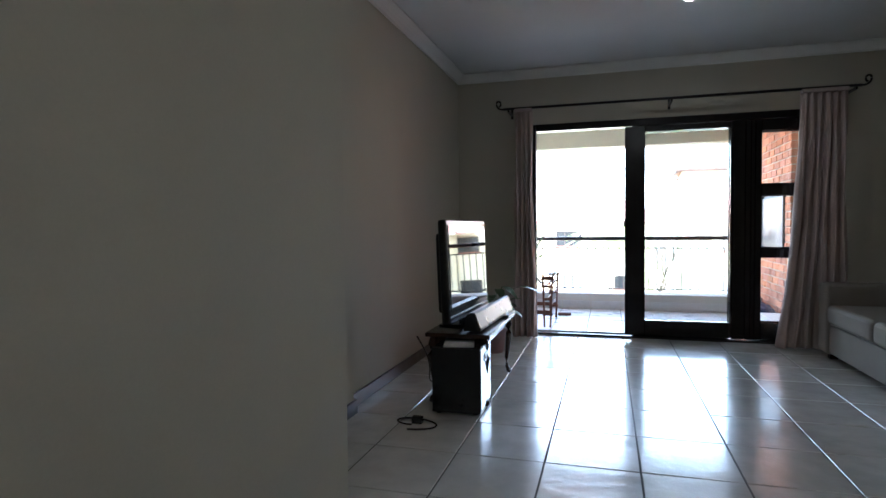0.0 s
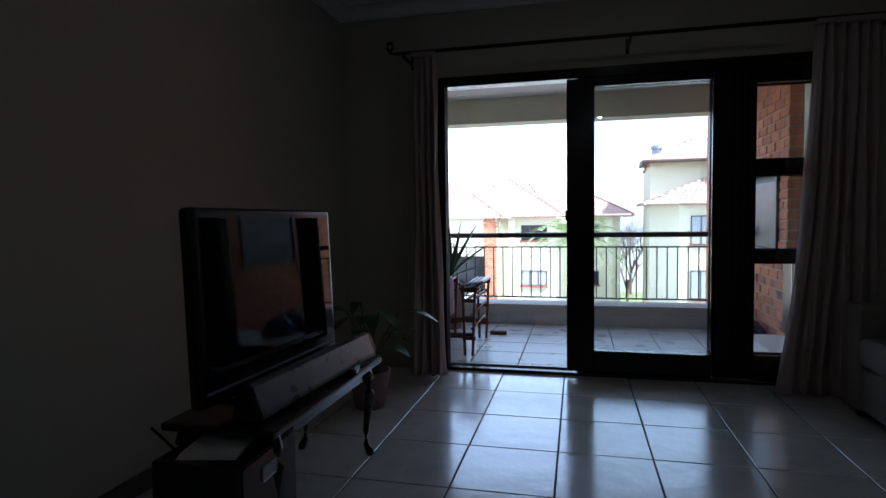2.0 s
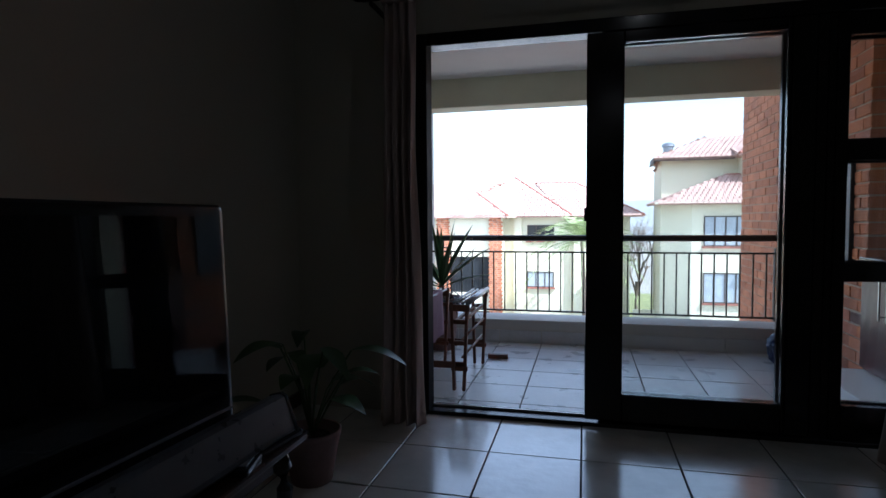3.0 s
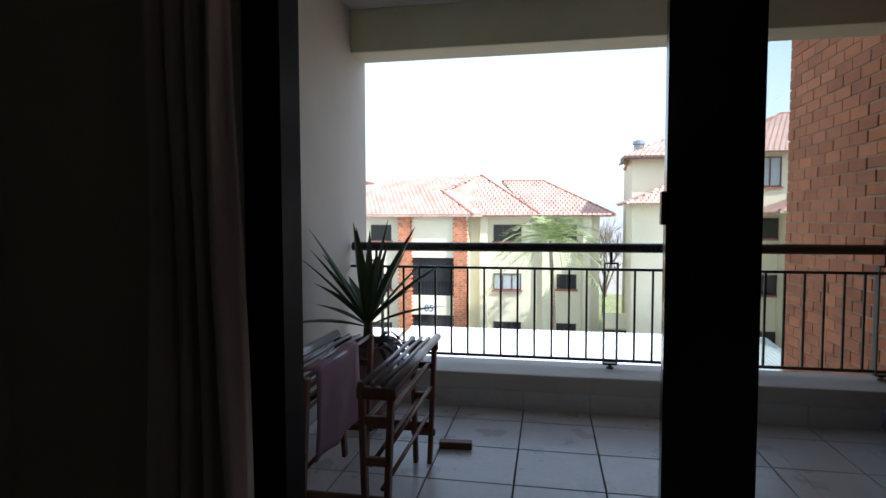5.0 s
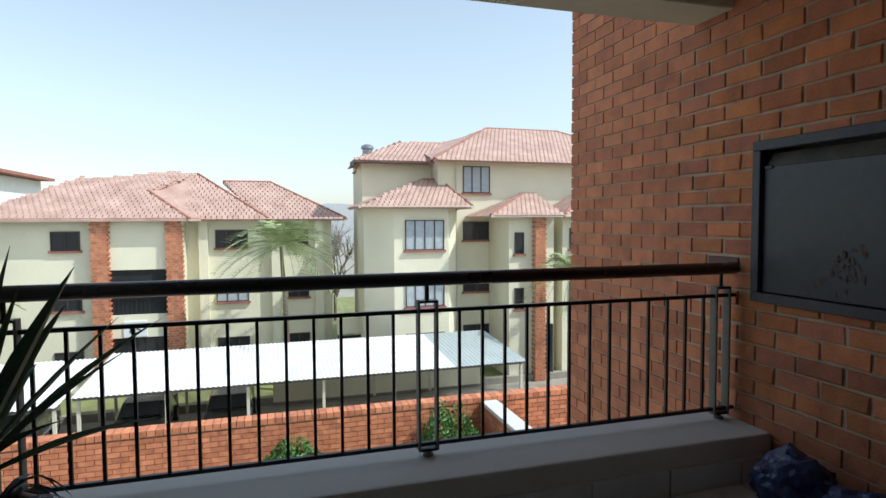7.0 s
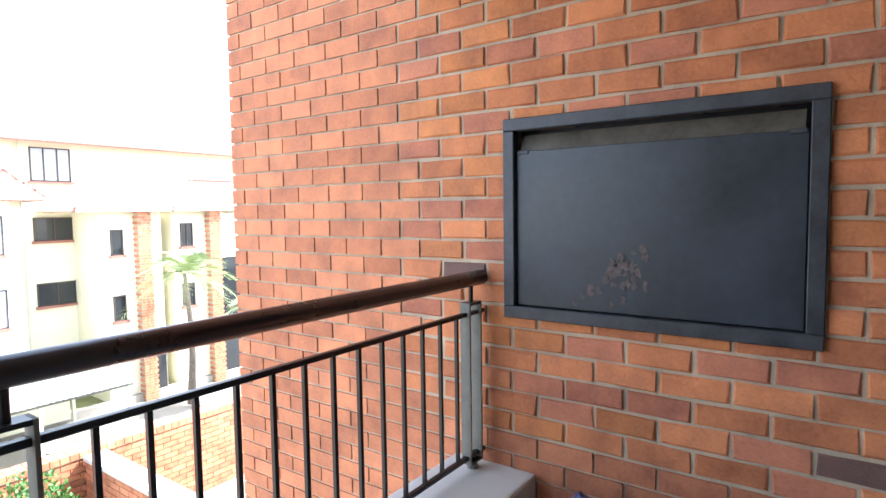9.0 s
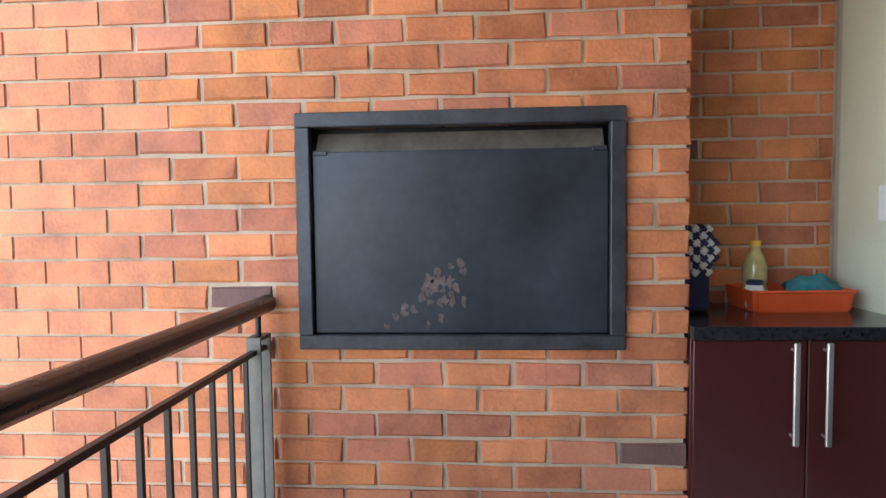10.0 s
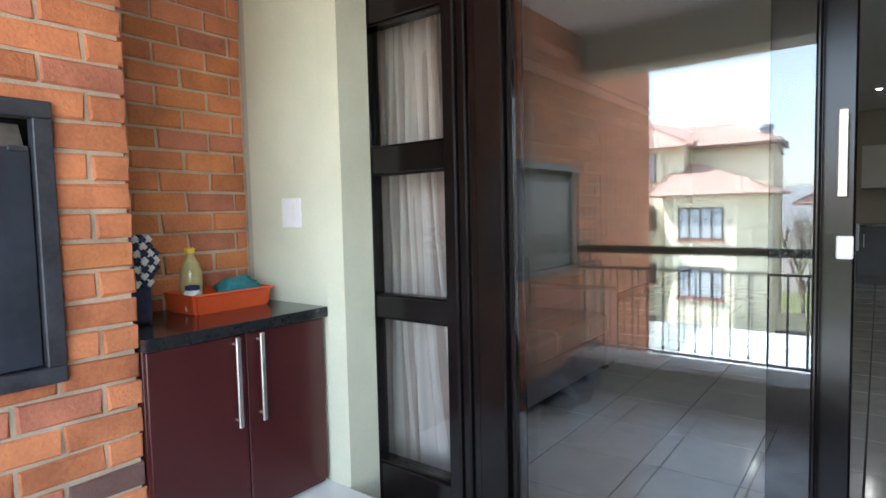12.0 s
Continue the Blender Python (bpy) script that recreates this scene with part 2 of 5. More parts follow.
def thing(name, label, category, x=0, y=0, z=0, group="", kind="", rz=0):
    ob = new(name)
    ob.matrix_basis = pose(x, y, z, 0, 0, rz)
    ob.empty_display_size = 0.1
    return tagged(ob, label, category, group, kind)


def add_box(bm, x0, x1, y0, y1, z0, z1, bevel=0.0, seg=1):
    r = bmesh.ops.create_cube(bm, size=1, matrix=Matrix.LocRotScale(((x0 + x1) / 2, (y0 + y1) / 2, (z0 + z1) / 2), None, (x1 - x0, y1 - y0, z1 - z0)))
    if bevel:
        es = list({e for v in r["verts"] for e in v.link_edges})
        bmesh.ops.bevel(bm, geom=es, offset=bevel, segments=seg, affect="EDGES", profile=0.6)
    return bm


def box(x0, x1, y0, y1, z0, z1, bevel=0.0, seg=1):
    return add_box(bmesh.new(), x0, x1, y0, y1, z0, z1, bevel, seg)


def add_tube(bm, a, b, r, r2=None, n=10, caps=True):
    a, b = Vector(a), Vector(b)
    m = Matrix.Translation((a + b) / 2) @ (b - a).to_track_quat("Z", "Y").to_matrix().to_4x4()
    bmesh.ops.create_cone(bm, cap_ends=caps, segments=n, radius1=r, radius2=r if r2 is None else r2, depth=(b - a).length, matrix=m)
    return bm


def tube(a, b, r, r2=None, n=10):
    return add_tube(bmesh.new(), a, b, r, r2, n)


def path_tube(pts, radii, n=8):
    """A bent tube through points."""
    bm = bmesh.new()
    rings = []
    for i, p in enumerate(pts):
        d = Vector(pts[min(i + 1, len(pts) - 1)]) - Vector(pts[max(i - 1, 0)])
        q = d.to_track_quat("Z", "Y")
        r = radii[i] if isinstance(radii, (list, tuple)) else radii
        rings.append([bm.verts.new(Vector(p) + q @ Vector((r * math.cos(k * math.tau / n), r * math.sin(k * math.tau / n), 0))) for k in range(n)])
    for u, v in zip(rings, rings[1:]):
        for k in range(n):
            bm.faces.new((u[k], u[(k + 1) % n], v[(k + 1) % n], v[k]))
    bm.faces.new(rings[0][::-1])
    bm.faces.new(rings[-1])
    return bm


def lathe(profile, n=24, cx=0, cy=0):
    """Turned body from (radius, height) pairs."""
    bm = bmesh.new()
    rings = [[bm.verts.new((cx + r * math.cos(k * math.tau / n), cy + r * math.sin(k * math.tau / n), z)) for k in range(n)] for r, z in profile]
    for u, v in zip(rings, rings[1:]):
        for k in range(n):
            bm.faces.new((u[k], u[(k + 1) % n], v[(k + 1) % n], v[k]))
    bm.faces.new(rings[0][::-1])
    bm.faces.new(rings[-1])
    return bm


def structure(name, bm, material, label="", category=""):
    return tagged(part(name, bm, material), label, category, kind="structure")


def blade(bm, base, way, length, width, droop, fold=0.25, n=6, twist=0.0):
    """A folded, drooping leaf blade."""
    way = Vector(way).normalized()
    side = way.cross(Vector((0, 0, 1)))
    side = (side if side.length > 1e-3 else Vector((1, 0, 0))).normalized()
    rows = []
    for i in range(n + 1):
        f = i / n
        p = Vector(base) + way * length * f + Vector((0, 0, -droop * length * f * f))
        w = width * (math.sin(min(1, f * 1.6 + 0.25) * math.pi / 2) if f < 0.5 else (1 - (f - 0.5) * 2) ** 0.8) / 2 + 0.0008
        up = side.cross(way).normalized() * w * fold
        rows.append([bm.verts.new(p - side * w + up), bm.verts.new(p), bm.verts.new(p + side * w + up)])
    for u, v in zip(rows, rows[1:]):
        bm.faces.new((u[0], u[1], v[1], v[0]))
        bm.faces.new((u[1], u[2], v[2], v[1]))


def boxes_mesh(name, cells, material, parent, label="", kind="stuff"):
    """Many small boxes joined into one mesh: each is a matrix whose unit cube is the piece."""
    corner = [Vector(c) for c in ((-.5, -.5, -.5), (.5, -.5, -.5), (.5, .5, -.5), (-.5, .5, -.5), (-.5, -.5, .5), (.5, -.5, .5), (.5, .5, .5), (-.5, .5, .5))]
    quad = ((0, 3, 2, 1), (4, 5, 6, 7), (0, 1, 5, 4), (1, 2, 6, 5), (2, 3, 7, 6), (3, 0, 4, 7))
    vs, fs = [], []
    for m in cells:
        k = len(vs)
        vs += [m @ c for c in corner]
        fs += [tuple(k + i for i in q) for q in quad]
    me = bpy.data.meshes.new(name)
    me.from_pydata(vs, [], fs)
    me.materials.append(material)
    ob = new(name, me)
    ob.parent = parent
    return tagged(ob, label, kind=kind)


def unit(x, y, z, dx, dy, dz, rx=0, ry=0, rz=0):
    return pose(x, y, z, rx, ry, rz) @ Matrix.Diagonal((dx, dy, dz, 1))


def letters(text, size, material, parent, m, name="lettering"):
    cu = bpy.data.curves.new(name, "FONT")
    cu.body, cu.size, cu.extrude, cu.align_x, cu.align_y = text, size, 0.004, "CENTER", "CENTER"
    tmp = new(name + "_source", cu)
    me = bpy.data.meshes.new_from_object(tmp.evaluated_get(bpy.context.evaluated_depsgraph_get()))
    bpy.data.objects.remove(tmp)
    me.materials.clear()
    me.materials.append(material)
    ob = new(name, me)
    ob.matrix_basis = m
    if parent:
        ob.parent = parent
    return ob


# ---- the flat: room ----
XL, XR, YB, ZC = -1.66, 2.75, -9.6, 2.68      # inner faces of the room, back wall, ceiling
WI, WO = -0.02, 0.223                            # window wall: inner and outer face
X0, X1, ZT = -0.92, 1.676, 2.13                  # the opening
XW = X0 - 0.03                                   # masonry edge of the opening
BX0, BX1, BY1, BZ = -1.51, 1.705, 2.38, 2.46     # balcony sides, outer parapet face, ceiling

structure("floor", box(XL, XR, YB, WI - 0.02, -0.25, -0.004), GROUT, "dark grout bed of the tiled living-room floor", "floor")
structure("ceiling", box(XL - 0.2, XR + 0.2, YB - 0.2, WO, ZC, ZC + 0.25), CEILING, "white painted plaster ceiling", "ceiling")
bm = box(XL - 0.22, XL, YB, -4.26, -0.25, ZC)
add_box(bm, XL - 0.22, XL, -3.10, WO, -0.25, ZC)
structure("wall_west", bm, PAINT_IN, "plain olive-beige painted wall behind the television", "wall")
structure("wall_east", box(XR, XR + 0.22, YB, WO, -0.25, ZC), PAINT_IN, "plain olive-beige painted wall beside the sofa", "wall")
structure("wall_south", box(XL - 0.22, XR + 0.22, YB - 0.22, YB, -0.25, ZC), PAINT_IN, "plain beige wall at the kitchen end", "wall")
bm = box(XL, XW, WI, WO - 0.003, -0.25, ZC)
add_box(bm, X1, XR, WI, WO - 0.003, -0.25, ZC)
add_box(bm, XW, X1, WI, WO - 0.003, ZT, ZC)
structure("wall_north", bm, PAINT_IN, "beige wall around the sliding door", "wall")
bm = box(XL - 0.22, XW, WO - 0.003, WO + 0.012, -0.25, ZC)
add_box(bm, X1, 2.15, WO - 0.003, WO + 0.012, -0.25, ZC)
add_box(bm, XW, X1, WO - 0.003, WO + 0.012, ZT, ZC)
add_box(bm, X1 - 0.105, X1 - 0.0005, 0.076, WO + 0.012, -0.02, ZT)
structure("wall_outside", bm, PAINT_OUT, "pale yellow-green plastered outside wall of the flat", "wall")
NIB_X, NIB_Y, PIER_X, PIER_Y0, PIER_Y1 = -0.94, -4.24, -1.60, -3.12, -2.80
structure("wall_nib", box(XL, NIB_X, YB + 0.001, NIB_Y, -0.25, ZC), PAINT_IN, "plain beige wall ending at the passage", "wall")
structure("wall_pier", box(XL - 0.001, PIER_X, PIER_Y0 - 0.001, PIER_Y1, -0.25, ZC), PAINT_IN, "shallow beige wall pier beside the passage", "wall")
bm = box(-3.4, XL - 0.001, PIER_Y0, PIER_Y0 + 0.2, -0.25, ZC)
add_box(bm, -3.4, XL - 0.001, NIB_Y - 0.2, NIB_Y, -0.25, ZC)
add_box(bm, -3.6, -3.4, NIB_Y - 0.2, PIER_Y0 + 0.2, -0.25, ZC)
structure("wall_passage", bm, PAINT_IN, "plain beige walls of the dim side passage", "wall")
structure("passage_floor", box(-3.4, XL, NIB_Y, PIER_Y0, -0.25, -0.001), TILE, "tiled floor of the side passage", "floor")
structure("passage_ceiling", box(-3.6, XL - 0.201, NIB_Y - 0.2, PIER_Y0 + 0.2, ZC, ZC + 0.2), CEILING, "white ceiling of the side passage", "ceiling")


def skirting(name, x0, x1, y0, y1):
    bm = box(x0, x1, y0, y1, 0.0, 0.085, 0.004)
    structure(name, bm, SKIRT, "dark stained wooden skirting board", "skirting")


skirting("baseboard_west", XL, XL + 0.018, PIER_Y1 + 0.018, WI)
skirting("baseboard_pier", PIER_X, PIER_X + 0.018, PIER_Y0 - 0.018, PIER_Y1 + 0.018)
skirting("baseboard_pier_end", XL + 0.018, PIER_X, PIER_Y1, PIER_Y1 + 0.018)
skirting("baseboard_passage", -3.4, PIER_X, PIER_Y0 - 0.018, PIER_Y0)
skirting("baseboard_nib", NIB_X, NIB_X + 0.018, YB, NIB_Y)
skirting("baseboard_east", XR - 0.018, XR, YB, WI)
skirting("baseboard_north", X1 + 0.08, XR - 0.02, WI - 0.018, WI)


def cornice(name, a, b, nrm):
    """A concave plaster cornice along a wall top."""
    bm = bmesh.new()
    a, b, nrm = Vector(a), Vector(b), Vector(nrm)
    prof = [(0, -0.085), (0.012, -0.085), (0.014, -0.07), (0.03, -0.045), (0.05, -0.026), (0.072, -0.014), (0.085, -0.012), (0.085, 0)]
    rows = [[bm.verts.new(p + nrm * u + Vector((0, 0, v))) for u, v in prof] for p in (a, b)]
    for k in range(len(prof) - 1):
        bm.faces.new((rows[0][k], rows[0][k + 1], rows[1][k + 1], rows[1][k]))
    structure(name, bm, PAINT_WHITE, "white moulded plaster cornice under the ceiling", "cornice")


cornice("trim_north", (XL, WI, ZC), (XR, WI, ZC), (0, -1, 0))
cornice("trim_west", (XL, PIER_Y1, ZC), (XL, WI, ZC), (1, 0, 0))
cornice("trim_east", (XR, YB, ZC), (XR, WI, ZC), (-1, 0, 0))
cornice("trim_pier", (PIER_X, PIER_Y0, ZC), (PIER_X, PIER_Y1, ZC), (1, 0, 0))
cornice("trim_nib", (NIB_X, YB, ZC), (NIB_X, NIB_Y, ZC), (1, 0, 0))


def downlight(x, y):
    t = thing("downlight", "small recessed white ceiling downlight, switched on", "lamp", x, y, ZC, group="ceiling downlights")
    bm = lathe([(0.030, -0.002), (0.047, -0.008), (0.052, -0.004), (0.052, 0.0)], 24)
    part("rim", bm, PLASTIC_WHITE, t, smooth=True)
    part("bulb", lathe([(0.028, -0.004), (0.020, -0.010), (0.004, -0.012)], 16), LAMP, t, smooth=True)
    return t


for px, py in ((0.40, -1.53), (0.42, -5.2), (0.0, -7.6), (1.4, -7.6)):
    downlight(px, py)

# ---- sliding door and side light ----
door = thing("door_1", "dark stained glazed sliding door standing half open", "door", kind="structure")
bm = box(XW + 0.001, X0 + 0.067, -0.04, 0.075, 0.0, ZT, 0.004)
part("jamb", bm, FRAME_MATT, door)
part("jamb", box(1.621, X1, -0.04, 0.072, 0.0, ZT - 0.002, 0.003), FRAME, door)
part("head", box(X0 + 0.068, 1.620, -0.04, 0.075, 2.06, ZT, 0.004), FRAME, door)
part("lining", box(XW + 0.001, XW + 0.015, 0.077, 0.236, 0.0, ZT, 0.002), RUBBER, door)
part("mullion", box(0.96, 1.070, -0.045, 0.078, 0.03, 2.058, 0.006), FRAME, door)
part("mullion", box(1.0705, 1.115, -0.045, 0.050, 0.03, 2.057, 0.004), FRAME, door)
part("mullion", box(1.1155, 1.150, -0.045, 0.066, 0.03, 2.058, 0.005), FRAME, door)
part("side_stile", box(1.1505, 1.205, -0.045, 0.082, 0.03, 2.058, 0.006), FRAME, door)
part("sill", box(X0 + 0.068, 1.620, -0.05, 0.10, -0.02, 0.022, 0.004), FRAME, door)
part("track", box(X0 + 0.07, 0.95, 0.04, 0.05, 0.022, 0.034, 0.001), CHROME, door, "bright metal door track")


def leaf(name, x0, x1, y0, y1, z0, z1, wl, wr, top, bot, parent, label):
    lf = part(name, box(x0, x0 + wl, y0, y1, z0, z1, 0.005), FRAME, parent, label)
    part("stile", box(x1 - wr, x1, y0, y1, z0, z1, 0.005), FRAME, lf)
    part("top_rail", box(x0 + wl, x1 - wr, y0, y1, z1 - top, z1, 0.004), FRAME, lf)
    part("bottom_rail", box(x0 + wl, x1 - wr, y0, y1, z0, z0 + bot, 0.004), FRAME, lf)
    c = (y0 + y1) / 2
    pn = part("pane", box(x0 + wl - 0.008, x1 - wr + 0.008, c - 0.0025, c + 0.0025, z0 + bot - 0.008, z1 - top + 0.008), PANE, lf, "clear glass pane")
    pn.visible_shadow = False
    return lf


leaf("fixed_leaf", 0.078, 0.958, 0.016, 0.052, 0.024, 2.056, 0.014, 0.02, 0.06, 0.15, door, "fixed dark wooden door leaf with one tall pane")
sl = leaf("sliding_leaf", 0.010, 0.959, -0.046, -0.010, 0.036, 2.056, 0.187, 0.016, 0.058, 0.145, door, "sliding dark wooden leaf pushed open")
part("pull_handle", box(0.026, 0.046, 0.022, 0.034, 1.225, 1.435, 0.003, 2), CHROME, sl, "flat brushed steel pull handle")
bm = box(0.031, 0.041, -0.011, 0.024, 1.245, 1.257)
add_box(bm, 0.031, 0.041, -0.011, 0.024, 1.403, 1.415)
part("handle_stud", bm, CHROME, sl)
part("lock_plate", box(0.012, 0.048, -0.010, 0.004, 1.072, 1.130, 0.006, 3), PLASTIC_WHITE, sl, "pale oval lock cover")
part("latch", box(0.000, 0.011, -0.044, -0.024, 1.09, 1.16, 0.002), IRON, sl, "dark metal latch on the edge")

win = thing("window_1", "tall dark framed side light in three panes", "window", kind="structure")
for z0, z1 in ((1.955, 2.058), (1.368, 1.472), (0.796, 0.884), (0.024, 0.19)):
    part("transom", box(1.206, 1.620, -0.03, 0.068, z0, z1, 0.004), FRAME, win)
for z0, z1 in ((1.472, 1.955), (0.884, 1.368), (0.19, 0.796)):
    for q0, q1, r0, r1 in ((1.206, 1.620, z0, z0 + 0.008), (1.206, 1.620, z1 - 0.008, z1), (1.206, 1.218, z0 + 0.008, z1 - 0.008), (1.608, 1.620, z0 + 0.008, z1 - 0.008)):
        part("bead", box(q0, q1, 0.03, 0.056, r0, r1, 0.003), FRAME, win)
    pn = part("pane", box(1.2065, 1.6195, 0.0175, 0.0225, z0 + 0.0005, z1 - 0.0005), PANE, win, "clear glass pane")
    pn.visible_shadow = False

# ---- curtains and rod ----


def curtain(name, x0, x1, xb0, xb1, z0, z1, folds, seed, label):
    rnd = random.Random(seed)
    ph = [rnd.uniform(0, 6) for _ in range(4)]
    bm = bmesh.new()
    nu, nv = folds * 10, 36
    rows = []
    for j in range(nv + 1):
        v = j / nv
        z = z1 + (z0 - z1) * v
        row = []
        for i in range(nu + 1):
            u = i / nu
            pinch = 0.55 + 0.45 * min(1, v * 3)
            x = (x0 + (x1 - x0) * u) * (1 - v ** 2) + (xb0 + (xb1 - xb0) * u) * v ** 2
            d = math.sin(u * folds * math.tau + ph[0] + 0.7 * math.sin(v * 3 + ph[1])) + 0.35 * math.sin(u * folds * 2.3 * math.tau + ph[2] + v * 2)
            flare = 0.02 * math.sin(u * 9 + ph[3]) * v * v
            y = -0.255 + 0.034 * pinch * d + flare - 0.05 * max(0, v - 0.75)
            row.append(bm.verts.new((x + 0.006 * math.sin(v * 11 + u * 20), min(y, -0.09), z)))
        rows.append(row)
    for a, b in zip(rows, rows[1:]):
        for k in range(nu):
            bm.faces.new((a[k], a[k + 1], b[k + 1], b[k]))
    t = thing(name, label, "curtain", group="door curtains")
    ob = part("drape", bm, CURTAIN, t, smooth=True)
    so = ob.modifiers.new("thickness", "SOLIDIFY")
    so.thickness = 0.004
    back = new("lining", ob.data.copy())
    back.data.materials.clear()
    back.data.materials.append(LINING)
    back.location, back.parent = (0, 0.012, 0), t
    tagged(back, "white curtain lining facing the glass")
    bm = box(min(x0, x1), max(x0, x1), -0.29, -0.215, z1 - 0.005, z1 + 0.025, 0.01, 2)
    part("heading", bm, CURTAIN, t)
    return t


curtain("curtain", -1.03, -0.86, -1.06, -0.81, 0.015, 2.23, 4, 3, "dusty pink curtain drawn aside at the open door")
curtain("curtain", 1.45, 1.80, 1.28, 1.86, 0.015, 2.23, 6, 8, "dusty pink curtain gathered beside the side light")
rod = thing("curtain_rod", "black iron curtain rod with scrolled ends above the door", "curtain rod", 0, -0.25, 2.262)
part("bar", tube((-1.14, 0, 0), (1.90, 0, 0), 0.013, n=12), IRON, rod, smooth=True)
for sgn, xe in ((-1, -1.14), (1, 1.90)):
    pts = [(xe + sgn * (0.02 + 0.05 * k / 16 + 0.035 * math.sin(k / 16 * 5.5)), 0, 0.045 - 0.045 * math.cos(k / 16 * 5.5) * (1 - 0.4 * k / 16)) for k in range(17)]
    part("finial", path_tube([(xe, 0, 0)] + pts, 0.009), IRON, rod, smooth=True)
for xb in (-1.09, 0.41, 1.86):
    bm = box(xb - 0.012, xb + 0.012, 0.221, 0.2295, -0.06, 0.04)
    add_box(bm, xb - 0.008, xb + 0.008, -0.012, 0.222, -0.034, -0.013)
    part("bracket", bm, IRON, rod)

# ---- television corner ----
tab = thing("tv_table", "dark polished low table with curved legs under the television", "table", -1.09, -2.03, 0)
part("tabletop", box(-0.15, 0.26, -0.50, 0.50, 0.425, 0.452, 0.008, 2), WOOD_TABLE, tab)
for x0, x1, y0, y1 in ((-0.12, 0.215, -0.43, -0.41), (-0.12, 0.215, 0.41, 0.43), (-0.12, -0.10, -0.41, 0.41), (0.195, 0.215, -0.41, 0.41)):
    part("apron", box(x0, x1, y0, y1, 0.365, 0.424, 0.003), WOOD_TABLE, tab)
for lx, ly, ox in ((0.20, -0.42, 1), (0.20, 0.42, 1), (-0.11, -0.42, -1), (-0.11, 0.42, -1)):
    prof = [(0.0, 0.42, 0.026), (0.014, 0.36, 0.03), (0.022, 0.30, 0.025), (0.012, 0.20, 0.017), (0.0, 0.11, 0.013), (0.002, 0.05, 0.014), (0.018, 0.018, 0.02), (0.024, 0.0, 0.018)]
    part("leg", path_tube([(lx + ox * a, ly, z) for a, z, r in prof], [r for a, z, r in prof], 10), WOOD_TABLE, tab, smooth=True)

tv = thing("television", "black flat-screen television with glossy screen, switched off", "television", -1.085, -2.06, 0.452, rz=-3)
tv.matrix_basis = pose(-1.085, -2.06, 0.452, 0, 0, -3) @ pose(0, 0, 0, 0, -2.0, 0)
bm = box(-0.02, 0.035, -0.47, 0.45, 0.045, 0.70, 0.02, 3)
part("bezel", bm, PLASTIC_BLACK, tv)
part("screen", box(0.036, 0.040, -0.43, 0.415, 0.13, 0.665), SCREEN, tv, "glossy dark screen")
part("chrome_strip", box(0.036, 0.043, -0.45, 0.43, 0.088, 0.095), SILVER, tv)
bm = box(-0.085, -0.02, -0.35, 0.36, 0.10, 0.62, 0.03, 2)
part("back_cover", bm, PLASTIC_BLACK, tv)
part("neck", box(-0.04, 0.01, -0.06, 0.06, 0.015, 0.05, 0.004), PLASTIC_BLACK, tv)
part("foot", box(-0.12, 0.11, -0.24, 0.24, 0.0, 0.016, 0.006, 2), PLASTIC_BLACK, tv)

sb = thing("soundbar", "silver-grey soundbar with a sloping front along the front of the table", "speaker", -0.925, -2.03, 0.452, rz=-3)


def wedge(y0, y1, grow):
    prof = [(-0.050, 0.013), (0.050, 0.013), (0.056, 0.022), (0.054, 0.034), (0.022, 0.118), (0.006, 0.126), (-0.030, 0.116)]
    bm = bmesh.new()
    ends = [[bm.verts.new((x * grow, y, 0.013 + (z - 0.013) * grow)) for x, z in prof] for y in (y0, y1)]
    bm.faces.new(ends[0])
    bm.faces.new(ends[1][::-1])
    for k in range(len(prof)):
        m = (k + 1) % len(prof)
        bm.faces.new((ends[0][k], ends[0][m], ends[1][m], ends[1][k]))
    return bm


part("body", wedge(-0.45, 0.45, 1.0), BAR_FRONT, sb)
part("end_cap", wedge(-0.464, -0.4505, 1.03), PLASTIC_BLACK, sb)
part("end_cap", wedge(0.4505, 0.464, 1.03), PLASTIC_BLACK, sb)
part("stand", box(-0.035, 0.035, -0.30, 0.30, 0.0, 0.012, 0.003), PLASTIC_BLACK, sb)

for yy, ww, ry, lab in ((-1.80, 0.10, 14, "black remote control lying on the table"), (-1.66, 0.16, -6, "slim black media box on the table")):
    d = thing("remote_control" if ww < 0.12 else "media_box", lab, "electronics", -0.865, yy, 0.452, rz=ry)
    part("body", box(-0.024, 0.024, -ww / 2 - 0.02, ww / 2 + 0.02, 0, 0.018, 0.005, 2), PLASTIC_BLACK, d)
    part("button_panel", box(-0.012, 0.012, -ww / 2, ww / 2, 0.0182, 0.020), SILVER, d)

sub = thing("subwoofer", "black box subwoofer standing on the floor tiles", "speaker", -1.01, -2.50, 0, rz=2)
part("cabinet", box(-0.145, 0.145, -0.175, 0.175, 0.012, 0.395, 0.006, 2), PLASTIC_BLACK, sub)
part("front_panel", box(0.1455, 0.149, -0.165, 0.165, 0.025, 0.385, 0.001), GRANITE, sub, "glossy front panel")
part("badge", box(0.1495, 0.151, -0.06, 0.03, 0.30, 0.345, 0.004), SILVER, sub)
for fx in (-0.11, 0.11):
    for fy in (-0.14, 0.14):
        part("rubber_foot", tube((fx, fy, 0), (fx, fy, 0.013), 0.016), RUBBER, sub)
pap = thing("paper_stack", "loose papers lying on the subwoofer", "papers", -1.02, -2.52, 0.395, rz=12)
for k in range(3):
    part("sheet", box(-0.09, 0.09, -0.12 + 0.01 * k, 0.11, 0.003 * k, 0.003 * k + 0.0025), PAPER, pap)

